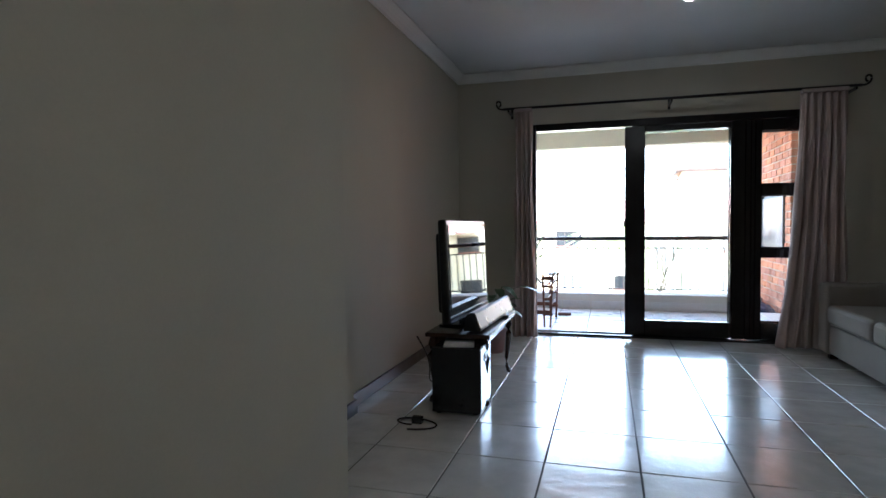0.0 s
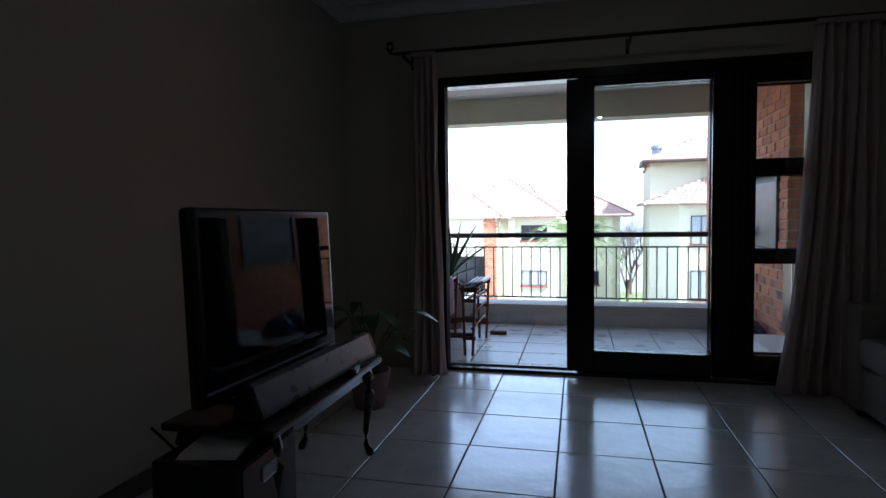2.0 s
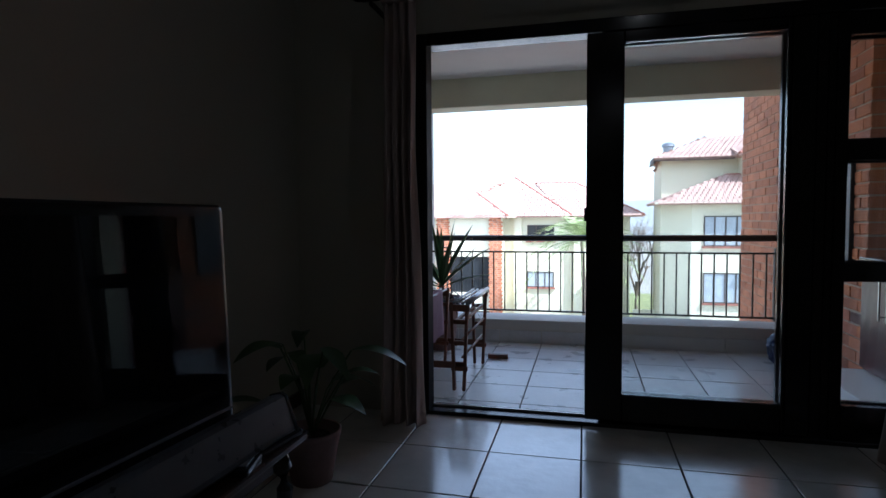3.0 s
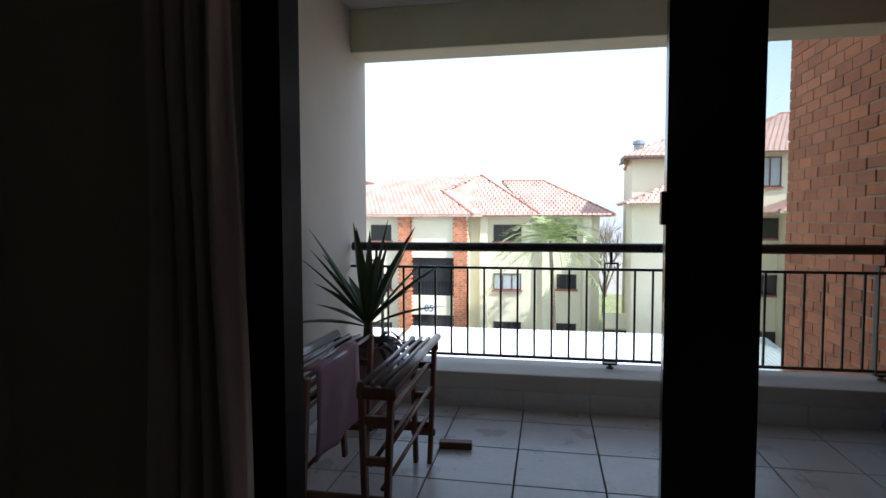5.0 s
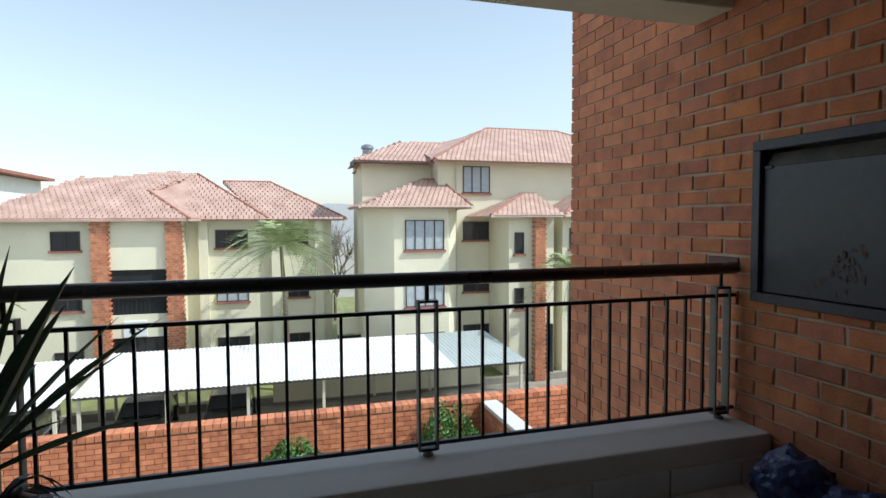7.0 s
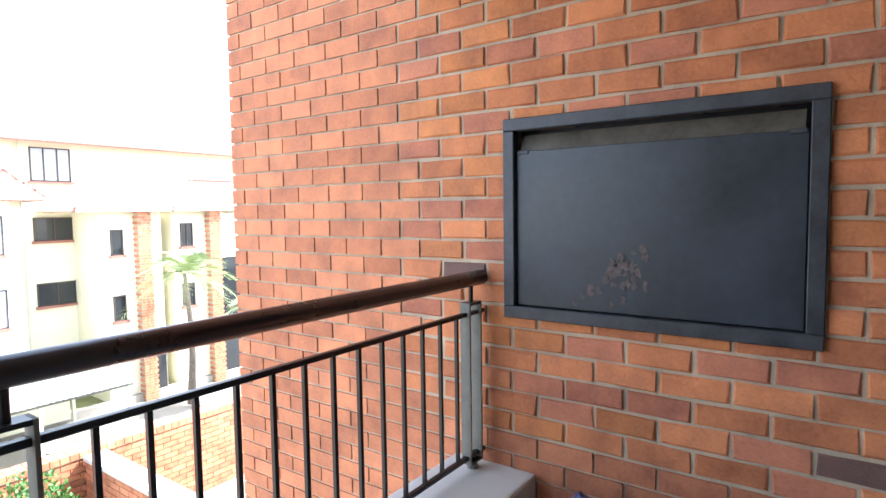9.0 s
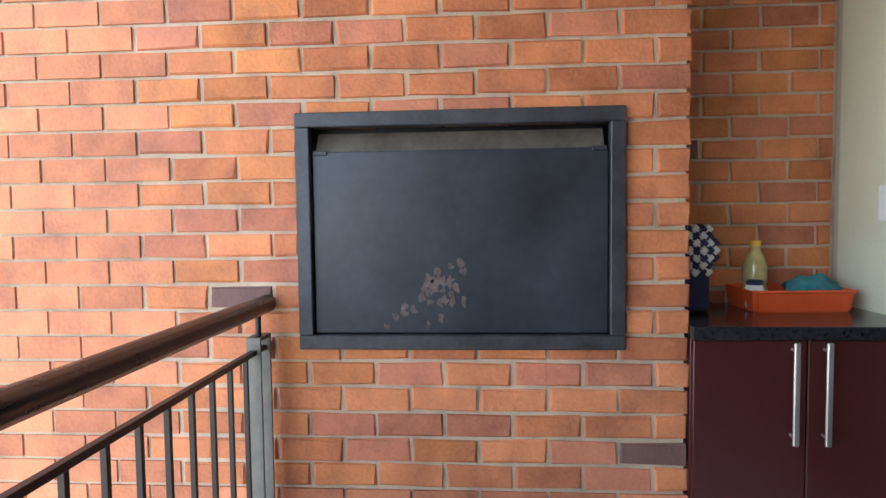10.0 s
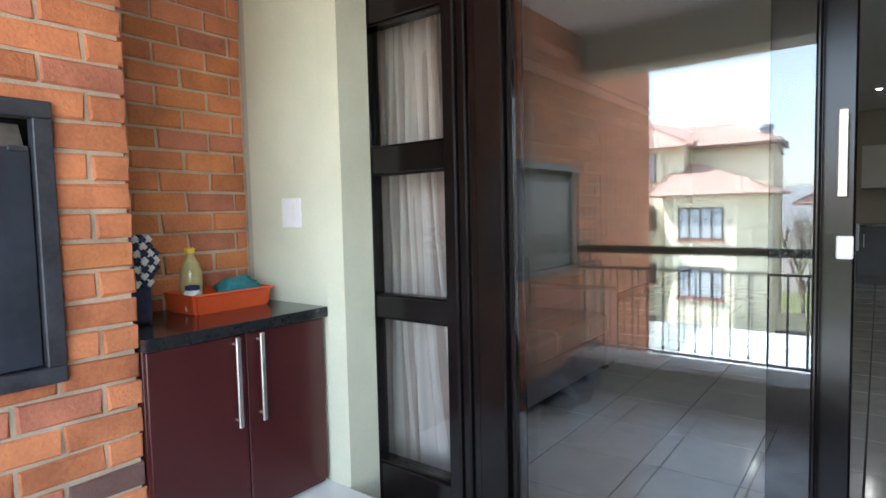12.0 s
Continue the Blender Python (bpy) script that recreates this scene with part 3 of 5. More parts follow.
pl = thing("plug_adapter", "black plug adapter with a looped cable on the floor", "plug", -1.18, -2.86, 0)
part("plug", box(-0.03, 0.03, -0.02, 0.02, 0.0, 0.04, 0.006, 2), PLASTIC_BLACK, pl)
part("cable", path_tube([(-0.02 + 0.16 * math.sin(k * 0.33) * (1 - k / 40), -0.05 - 0.07 * math.cos(k * 0.33) + 0.004 * k, 0.006) for k in range(20)], 0.005, 6), PLASTIC_BLACK, pl, smooth=True)
cb = thing("power_cable", "dark power cable hanging behind the table", "cable", -1.30, -2.1, 0)
part("cord", path_tube([(0.03 * math.sin(k * 0.5), -0.4 + 0.04 * k, 0.42 - 0.41 * math.sin(min(1, k / 12) * 1.57)) for k in range(22)], 0.005, 6), PLASTIC_BLACK, cb, smooth=True)

hp = thing("house_plant", "leafy dark green house plant in a clay pot", "plant", -1.12, -0.95, 0)
part("pot", lathe([(0.085, 0), (0.11, 0.14), (0.125, 0.20), (0.128, 0.22), (0.112, 0.22), (0.108, 0.19)], 20), TERRACOTTA, hp, smooth=True)
part("soil", lathe([(0.106, 0.18), (0.106, 0.188), (0.02, 0.195)], 16), SOIL, hp)
rp = random.Random(5)
for k in range(15):
    a = k * 2.4
    bm = bmesh.new()
    el = rp.uniform(0.35, 1.1)
    r0 = rp.uniform(0.15, 0.30)
    tip = (0.12 * math.cos(a) * r0 * 6, 0.12 * math.sin(a) * r0 * 6, rp.uniform(0.35, 0.62))
    blade(bm, tip, (math.cos(a), math.sin(a), el - 0.5), rp.uniform(0.16, 0.26), rp.uniform(0.07, 0.11), 0.5, 0.15, 7)
    fr = part("leaf", bm, LEAF, hp, smooth=True)
    part("stalk", path_tube([(0, 0, 0.19), (tip[0] * 0.4, tip[1] * 0.4, tip[2] * 0.7), tip], 0.004, 5), LEAF, fr)

# ---- sofa ----
sofa = thing("sofa", "beige-grey fabric sofa with loose seat cushions", "sofa", 2.055, -1.47, 0)
part("base", box(-0.50, 0.46, -1.0, 0.95, 0.06, 0.30, 0.02, 3), SOFA, sofa)
for y0, y1 in ((-1.05, -0.84), (0.80, 1.01)):
    part("arm", box(-0.52, 0.46, y0, y1, 0.05, 0.62, 0.035, 4), SOFA, sofa)
for y0, y1 in ((-0.835, -0.02), (-0.015, 0.795)):
    part("seat_cushion", box(-0.53, 0.24, y0, y1, 0.30, 0.455, 0.05, 4), SOFA, sofa)
    part("back_cushion", box(0.10, 0.34, y0, y1, 0.456, 0.86, 0.07, 4), SOFA, sofa)
part("backrest", box(0.30, 0.50, -1.0, 0.96, 0.08, 0.80, 0.04, 3), SOFA, sofa)
for fx in (-0.44, 0.42):
    for fy in (-0.95, 0.90):
        part("leg", box(fx - 0.03, fx + 0.03, fy - 0.03, fy + 0.03, 0, 0.062, 0.005), WOOD_TABLE, sofa)

# ---- kitchen end, seen back through the open door ----
for k in range(3):
    xk = -1.30 + 0.62 * k
    cab = thing("base_cabinet", "dark grey kitchen base cabinet under a worktop", "cabinet", xk, -9.0, 0, group="kitchen cabinets")
    part("body", box(-0.30, 0.30, -0.58, 0.0, 0.10, 0.86, 0.003), KITCHEN, cab)
    dr = part("door", box(-0.295, 0.295, 0.001, 0.02, 0.12, 0.85, 0.003), KITCHEN, cab)
    part("handle", box(0.20, 0.215, 0.03, 0.04, 0.55, 0.75, 0.003), CHROME, dr)
    part("plinth", box(-0.30, 0.30, -0.55, -0.05, 0.0, 0.10), KITCHEN, cab)
wt = thing("kitchen_worktop", "dark kitchen worktop along the back wall", "worktop", 0, -9.3, 0.86)
part("slab", box(-1.62, 0.26, -0.29, 0.33, 0.001, 0.04, 0.004), GRANITE, wt)
up = thing("wall_cabinet", "pale wall cabinet over the worktop", "cabinet", -0.7, -9.42, 1.45)
part("body", box(-0.9, 0.9, -0.17, 0.15, 0, 0.65, 0.003), PAINT_WHITE, up)
for k in range(3):
    part("door", box(-0.895 + 0.6 * k, -0.305 + 0.6 * k, 0.151, 0.168, 0.005, 0.645, 0.003), PAINT_WHITE, up)

# ---- balcony ----
structure("balcony_floor", box(BX0 - 0.2, BX1 + 0.6, 0.101, BY1, -0.30, -0.028), GROUT, "grout bed of the tiled balcony floor", "floor")
structure("balcony_ceiling", box(BX0 - 0.2, 2.2, WO + 0.013, 2.30, BZ, BZ + 0.25), CEILING, "white painted balcony ceiling", "ceiling")
structure("balcony_beam", box(BX0 - 0.001, BX1 + 0.02, 2.30, 2.56, 2.185, BZ + 0.5, 0.006), PAINT_OUT, "pale plastered beam across the balcony front", "beam")
structure("balcony_side_wall", box(BX0 - 0.25, BX0, WO + 0.013, 2.60, -3.4, BZ + 0.6, 0.006), PAINT_GREY, "grey-white plastered side wall of the balcony", "wall")
structure("roof_slab", box(-9, 9, -10, 2.60, ZC + 0.26, ZC + 0.55), PAINT_OUT, "flat roof slab over the flat", "roof")
structure("parapet", box(BX0, BX1 - 0.001, 2.02, BY1, -0.60, 0.190, 0.012, 2), PAINT_GREY, "low plastered parapet under the balcony railing", "parapet")
structure("lower_wall", box(BX0 - 0.25, BX1 + 0.3, 2.06, 2.36, -3.6, -0.61), PAINT_OUT, "plastered wall under the balcony", "wall")

rail = thing("balcony_railing", "black iron balustrade with a dark round handrail", "railing", 0, 2.25, 0)
part("handrail", path_tube([(BX0 + 0.02, 0, 0.925), (0, 0, 0.926), (BX1 - 0.01, 0, 0.926)], 0.029, 14), RAIL_BROWN, rail, "dark brown round handrail", smooth=True)
part("upper_bar", box(BX0 + 0.005, BX1 - 0.005, -0.010, 0.010, 0.787, 0.803, 0.002), IRON, rail)
part("lower_bar", box(BX0 + 0.005, BX1 - 0.005, -0.010, 0.010, 0.232, 0.248, 0.002), IRON, rail)
for xp in (-1.33, 0.143, 1.617):
    po = part("post", box(xp - 0.043, xp - 0.034, -0.022, 0.022, 0.215, 0.839, 0.001), POST_GREY, rail, "hollow post of grey flat steel bars")
    part("side_plate", box(xp + 0.034, xp + 0.043, -0.022, 0.022, 0.215, 0.839, 0.001), POST_GREY, po)
    part("cap_plate", box(xp - 0.0335, xp + 0.0335, -0.022, 0.022, 0.829, 0.839), IRON, po)
    part("base_plate", box(xp - 0.0335, xp + 0.0335, -0.022, 0.022, 0.215, 0.225), IRON, po)
    part("pin", tube((xp, 0, 0.835), (xp, 0, 0.905), 0.009), IRON, po)
    bm = tube((xp, 0, 0.191), (xp, 0, 0.216), 0.011)
    add_tube(bm, (xp, 0, 0.189), (xp, 0, 0.201), 0.022, n=8)
    part("bolt", bm, POST_GREY, po)
for run, n, x0 in ((0, 13, 0.001), (1, 13, 0.282)):
    for k in range(n):
        xb = x0 + (0.1028 * k if run else -0.1045 * k)
        if min(abs(xb - p) for p in (-1.33, 0.143, 1.617)) > 0.05 and xb < BX1 - 0.03:
            part("baluster", box(xb - 0.006, xb + 0.006, -0.006, 0.006, 0.2485, 0.7865), IRON, rail)

# airer: folding clothes horse
air = thing("clothes_airer", "reddish wooden folding clothes airer with metal rods", "clothes airer", -0.97, 0.85, -0.02)
for ye in (-0.36, 0.36):
    for x0, x1 in ((-0.235, -0.20), (-0.065, -0.095), (0.130, 0.145), (0.235, 0.21)):
        bm = bmesh.new()
        a, b = Vector((x1, ye, 0.0)), Vector((x0, ye, 0.585))
        m = Matrix.Translation((a + b) / 2) @ (b - a).to_track_quat("Z", "Y").to_matrix().to_4x4()
        bmesh.ops.create_cube(bm, size=1, matrix=m @ Matrix.Diagonal((0.034, 0.020, (b - a).length, 1)))
        bmesh.ops.bevel(bm, geom=list(bm.edges), offset=0.003, segments=1, affect="EDGES")
        part("leg", bm, WOOD_RED, air)
    for x0, x1 in ((-0.24, -0.06), (0.115, 0.25)):
        part("end_bar", box(x0, x1, ye - 0.013, ye + 0.013, 0.525, 0.568, 0.004), WOOD_RED, air)
    part("cross_brace", box(-0.21, 0.21, ye + 0.0105, ye + 0.024, 0.14, 0.185, 0.003), WOOD_RED, air)
for xr in (-0.225, -0.175, -0.125, -0.075, 0.135, 0.170, 0.205):
    part("rod", tube((xr, -0.37, 0.578), (xr, 0.37, 0.578), 0.0085, n=10), ROD_METAL, air, smooth=True)
for xr in (-0.243, 0.243):
    part("side_rail", tube((xr, -0.385, 0.583), (xr, 0.385, 0.583), 0.017, n=12), SILVER, air, "thick pale outer rail", smooth=True)
for xr, zr in ((-0.21, 0.36), (0.22, 0.36), (0.20, 0.22), (0.16, 0.30), (-0.12, 0.22)):
    part("rod", tube((xr, -0.36, zr), (xr, 0.36, zr), 0.008, n=8), WOOD_RED, air, smooth=True)
for xc, hw in ((-0.15, 0.085), (0.180, 0.055)):
    for zr in (0.13, 0.30, 0.44):
        part("end_slat", box(xc - hw, xc + hw, -0.372, -0.352, zr, zr + 0.03, 0.003), WOOD_RED, air)
        part("end_slat", box(xc - hw, xc + hw, 0.352, 0.372, zr, zr + 0.03, 0.003), WOOD_RED, air)
for xr in (-0.20, -0.13, 0.155, 0.205):
    part("side_slat", box(xr - 0.010, xr + 0.010, -0.35, 0.35, 0.445, 0.468, 0.003), WOOD_RED, air)
foot = thing("wood_block", "short dark wooden bar lying on the balcony tiles", "wood", -0.69, 1.40, -0.02, rz=4)
part("bar", box(-0.06, 0.10, -0.022, 0.022, 0, 0.035, 0.003), WOOD_RED, foot)

tw = thing("towel", "mauve cotton towel hanging over the airer rods", "towel", -0.97, 0.85, -0.02)
bm = bmesh.new()
rows = []
for j in range(22):
    v = j / 21
    if v < 0.15:
        xo, zo = -0.075 - (0.15 - v) * 0.25, 0.592 - (0.15 - v) * 0.05
    else:
        xo, zo = -0.064, 0.592 - (v - 0.15) * 0.40
    rows.append([bm.verts.new((xo + 0.008 * math.sin(i * 1.1 + v * 4) * v, -0.27 + 0.045 * i, zo + 0.008 * math.sin(i * 0.9))) for i in range(11)])
for a, b in zip(rows, rows[1:]):
    for k in range(10):
        bm.faces.new((a[k], a[k + 1], b[k + 1], b[k]))
ob = part("cloth", bm, TOWEL, tw, smooth=True)
ob.modifiers.new("thickness", "SOLIDIFY").thickness = 0.006

# yucca in a pot
yu = thing("yucca_plant", "spiky green yucca with drooping dark leaves in a tall pot", "plant", -1.20, 1.66, -0.02)
part("pot", lathe([(0.11, 0), (0.13, 0.20), (0.15, 0.40), (0.158, 0.42), (0.158, 0.45), (0.14, 0.45), (0.136, 0.41)], 24), TERRACOTTA, yu, "dull mauve-white pot", smooth=True)
part("soil", lathe([(0.135, 0.40), (0.135, 0.415), (0.02, 0.43)], 18), SOIL, yu)
part("stem", tube((0, 0, 0.41), (0, 0, 0.56), 0.03, 0.02), BARK, yu)
ry = random.Random(11)
for k in range(22):
    a, el = k * 2.399, 1.40 - 1.05 * (k / 21) ** 0.9 + ry.uniform(-0.12, 0.12)
    bm = bmesh.new()
    w = (math.cos(a) * math.cos(el), math.sin(a) * math.cos(el), math.sin(el))
    ln = ry.uniform(0.48, 0.68) * (0.9 if k > 18 else 1)
    if math.cos(a) < 0:
        ln = min(ln, 0.30 / max(0.2, abs(w[0])))
    blade(bm, (0.015 * math.cos(a), 0.015 * math.sin(a), 0.52 + 0.05 * math.sin(el)), w, ln, ry.uniform(0.044, 0.060), 0.04 + 0.12 * (k / 21), 0.5, 7)
    part("leaf", bm, LEAF, yu, smooth=False)
for k in range(52):
    a = ry.uniform(0, math.tau)
    bm = bmesh.new()
    w = (math.cos(a), math.sin(a), ry.uniform(0.1, 0.9))
    blade(bm, (0.10 * math.cos(a), 0.10 * math.sin(a), 0.44), w, ry.uniform(0.16, 0.32) * (0.75 if math.cos(a) < 0 else 1), 0.022, 0.9, 0.3, 6)
    part("drooping_leaf", bm, LEAF_DARK, yu)

# pole leaning on the side wall
pol = thing("telescopic_pole", "silver telescopic pole with black grips leaning on the wall", "pole", 0, 0, 0)
pa, pb_ = Vector((-1.46, 1.10, -0.02)), Vector((-1.487, 1.182, 1.21))
mid = lambda f: pa + (pb_ - pa) * f  # noqa: E731
part("lower_tube", tube(mid(0), mid(0.55), 0.011), SILVER, pol, smooth=True)
part("upper_tube", tube(mid(0.55), mid(0.91), 0.015), CHROME, pol, smooth=True)
part("grip", tube(mid(0.90), mid(1.0), 0.019), RUBBER, pol, "black foam grip", smooth=True)
part("collar", tube(mid(0.52), mid(0.57), 0.019), PLASTIC_BLACK, pol, smooth=True)
br2 = thing("broom", "dark broom leaning on the wall", "broom", 0, 0, 0)
part("stick", tube((-1.45, 1.24, -0.02), (-1.49, 1.245, 0.72), 0.012), SKIRT, br2, smooth=True)
part("head", box(-1.49, -1.43, 1.14, 1.34, -0.02, 0.05, 0.01, 2), PLASTIC_BLACK, br2)

# blue bag on the floor
bag = thing("plastic_bag", "crumpled navy blue plastic bag on the balcony tiles", "bag", 1.53, 1.74, -0.02)
for nm, cx, cy, r, h, sd in (("bag_body", 0.0, 0.0, 0.13, 0.24, 1), ("bag_body", 0.01, -0.28, 0.14, 0.20, 7)):
    bm = bmesh.new()
    bmesh.ops.create_icosphere(bm, subdivisions=4, radius=1)
    for v in bm.verts:
        d = 1 + 0.28 * noise.noise(v.co * 1.8 + Vector((sd, 0, 0))) + 0.16 * abs(noise.noise(v.co * 5 + Vector((0, sd, 0)))) + 0.06 * noise.noise(v.co * 12)
        v.co = Vector((cx + v.co.x * r * d, cy + v.co.y * r * d * 1.1, max(0.0, h * 0.42 + v.co.z * h * 0.6 * d)))
    part(nm, bm, BLUE, bag, smooth=False)

# ---- built-in barbecue ----
FX = BX1
BRY0, BRY1, BRZ0, BRZ1 = 1.131, 2.145, 0.780, 1.521
bq = thing("barbecue", "black steel built-in barbecue with a closed lift-up door", "barbecue", FX, 0, 0)
b = 0.045
part("frame_top", box(-0.022, 0.02, BRY0, BRY1, BRZ1 - b, BRZ1, 0.003), STEEL_FRAME, bq)
part("frame_bottom", box(-0.022, 0.02, BRY0, BRY1, BRZ0, BRZ0 + b, 0.003), STEEL_FRAME, bq)
part("frame_side", box(-0.0215, 0.02, BRY0, BRY0 + b, BRZ0 + b, BRZ1 - b, 0.003), STEEL_FRAME, bq)
part("frame_side", box(-0.0215, 0.02, BRY1 - b, BRY1, BRZ0 + b, BRZ1 - b, 0.003), STEEL_FRAME, bq)
dp = part("door_panel", box(0.0, 0.012, BRY0 + b + 0.004, BRY1 - b - 0.004, BRZ0 + b + 0.004, BRZ1 - b - 0.075, 0.002), BLACK_STEEL, bq, "flat soot-black steel door")
bm = bmesh.new()
m = pose(0.022, (BRY0 + BRY1) / 2, BRZ1 - b - 0.046, 0, 30, 0)
bmesh.ops.create_cube(bm, size=1, matrix=m @ Matrix.Diagonal((0.005, BRY1 - BRY0 - 2 * b - 0.03, 0.072, 1)))
part("hood_lip", bm, LIP, dp, "sloping tan-grey steel lip")
for yh in (BRY0 + b + 0.03, BRY1 - b - 0.03):
    part("hinge", box(-0.006, 0.004, yh - 0.022, yh + 0.022, BRZ1 - b - 0.086, BRZ1 - b - 0.072, 0.002), STEEL_FRAME, dp)
part("firebox", box(0.10, 0.13, BRY0 + 0.02, BRY1 - 0.02, BRZ0 + 0.02, BRZ1 - 0.02), BLACK_STEEL, bq)
rs = random.Random(4)
for cy, cz, n, sp in ((1.72, 0.965, 20, 0.060), (1.66, 0.985, 9, 0.07), (1.83, 0.895, 7, 0.05), (1.66, 0.855, 12, 0.16)):
    for k in range(n):
        bm = bmesh.new()
        q = (cy + rs.gauss(0, sp * 0.5), cz + rs.gauss(0, sp * 0.45))
        ng = 9
        ring = [bm.verts.new((-0.0012 - 0.0002 * k, q[0] + 0.015 * rs.uniform(0.2, 1.1) * math.cos(i * math.tau / ng), max(0.842, q[1] + 0.020 * rs.uniform(0.2, 1.1) * math.sin(i * math.tau / ng)))) for i in range(ng)]
        bm.faces.new(ring)
        part("ash_smudge", bm, SOOT, dp)

# ---- counter niche ----
NX = 2.19
structure("niche_core", box(NX + 0.108, NX + 0.3, WO, 3.84, -3.4, 3.2), MORTAR, "mortar core of the brick wall", "wall")
structure("plinth", box(1.40, NX - 0.001, WO + 0.013, 0.934, -0.02, 0.150, 0.006, 2), PLASTIC_WHITE, "white tiled plinth along the wall under the cabinet", "plinth")
cab = thing("balcony_cabinet", "mahogany two-door cabinet under a granite top", "cabinet", 1.68, 0.585, -0.02)
part("body", box(0.02, 0.485, -0.335, 0.348, 0.171, 0.834, 0.002), MAHOGANY, cab)
for y0, y1, hy in ((-0.333, 0.010, -0.035), (0.014, 0.345, 0.058)):
    dr = part("door", box(0.0, 0.019, y0, y1, 0.190, 0.832, 0.003), MAHOGANY, cab)
    bm = box(-0.034, -0.024, hy - 0.009, hy + 0.009, 0.52, 0.83, 0.003)
    hd = part("handle", bm, CHROME, dr, "long brushed steel bar handle")
    for hz in (0.545, 0.805):
        part("standoff", tube((-0.026, hy, hz), (0.001, hy, hz), 0.005, n=8), CHROME, dr)
top = thing("granite_top", "polished black granite counter top", "counter", 1.92, 0.585, 0.815)
part("slab", box(-0.255, 0.249, -0.345, 0.352, 0.0, 0.04, 0.004, 2), GRANITE, top)
sw = thing("light_switch", "white plastic light switch on the outside wall", "switch", 1.865, WO + 0.012, 1.223)
part("plate", box(-0.06, 0.06, 0.0, 0.010, -0.06, 0.06, 0.004, 2), PLASTIC_WHITE, sw)
for k in range(3):
    part("rocker", box(-0.030, 0.030, 0.0105, 0.014, -0.038 + 0.026 * k, -0.016 + 0.026 * k, 0.001), PLASTIC_WHITE, sw)

tray = thing("plastic_tray", "orange-red plastic tray on the granite counter", "tray", 2.035, 0.475, 0.855, rz=2)
bm = bmesh.new()
add_box(bm, -0.100, 0.100, -0.160, 0.160, 0, 0.074, 0.0)
tf = max(bm.faces, key=lambda f: f.calc_center_median().z)
for v in tf.verts:
    v.co.x *= 1.10
    v.co.y *= 1.08
r = bmesh.ops.inset_region(bm, faces=[tf], thickness=0.010)
bmesh.ops.translate(bm, verts=tf.verts, vec=(0, 0, -0.066))
bmesh.ops.bevel(bm, geom=[e for e in bm.edges if abs((e.verts[0].co - e.verts[1].co).z) > 0.05], offset=0.012, segments=2, affect="EDGES")
part("body", bm, ORANGE, tray)
part("rim", box(-0.119, -0.109, -0.174, 0.174, 0.066, 0.076, 0.003), ORANGE, tray)
bot = thing("oil_bottle", "clear plastic cooking oil bottle with a yellow cap", "bottle", 2.04, 0.585, 0.864)
part("body", lathe([(0.036, 0), (0.040, 0.012), (0.040, 0.06), (0.037, 0.075), (0.040, 0.09), (0.040, 0.14), (0.030, 0.175), (0.016, 0.20), (0.015, 0.215)], 20), OIL, bot, smooth=True)
part("cap", lathe([(0.018, 0.213), (0.018, 0.232), (0.014, 0.234)], 16), YELLOW, bot, "yellow screw cap")
part("label", lathe([(0.0408, 0.03), (0.0408, 0.055)], 20), PAPER, bot)
jar = thing("jar", "small white jar in the tray", "jar", 1.985, 0.612, 0.864)
part("body", lathe([(0.028, 0), (0.030, 0.01), (0.030, 0.07), (0.024, 0.08)], 16), PAPER, jar, smooth=True)
part("lid", lathe([(0.026, 0.0805), (0.026, 0.095), (0.02, 0.097)], 16), CHECK_NAVY, jar)
tg = thing("kitchen_tongs", "steel tongs lying in the tray", "tongs", 2.03, 0.47, 0.87, rz=30)
part("arm", box(-0.012, -0.004, -0.10, 0.10, 0, 0.014, 0.002), CHROME, tg)
part("arm", box(0.006, 0.014, -0.10, 0.10, 0, 0.014, 0.002), CHROME, tg)
cl = thing("dish_cloth", "crumpled teal cloth heaped in the tray", "cloth", 2.05, 0.380, 0.880)
bm = bmesh.new()
bmesh.ops.create_icosphere(bm, subdivisions=3, radius=1)
for v in bm.verts:
    d = 1 + 0.5 * noise.noise(v.co * 2.3) + 0.2 * noise.noise(v.co * 7)
    v.co = Vector((v.co.x * 0.07 * d, v.co.y * 0.09 * d, v.co.z * 0.055 * d + 0.03))
part("cloth_folds", bm, TEAL, cl, smooth=True)
ck = thing("checked_cloth", "navy and white checked oven cloth on the counter", "cloth", 1.95, 0.835, 0.855, rz=12)
part("dark_cuff", box(-0.03, 0.03, -0.05, 0.06, 0.0, 0.15, 0.02, 3), CHECK_NAVY, ck, "plain navy lower half")
cells = {0: [], 1: []}
for i in range(6):
    for j in range(7):
        u, v = (i - 2.5) / 3.0, (j - 3) / 3.6
        if u * u + v * v < 1.0:
            cells[(i + j) % 2].append(unit(-0.028 + 0.012 * (u * u + v * v), 0.005 + 0.024 * (i - 2.5), 0.215 + 0.024 * (j - 3), 0.05, 0.0245, 0.0245, 45))
boxes_mesh("navy_check", cells[0], CHECK_NAVY, ck)
boxes_mesh("white_check", cells[1], CHECK_WHITE, ck)

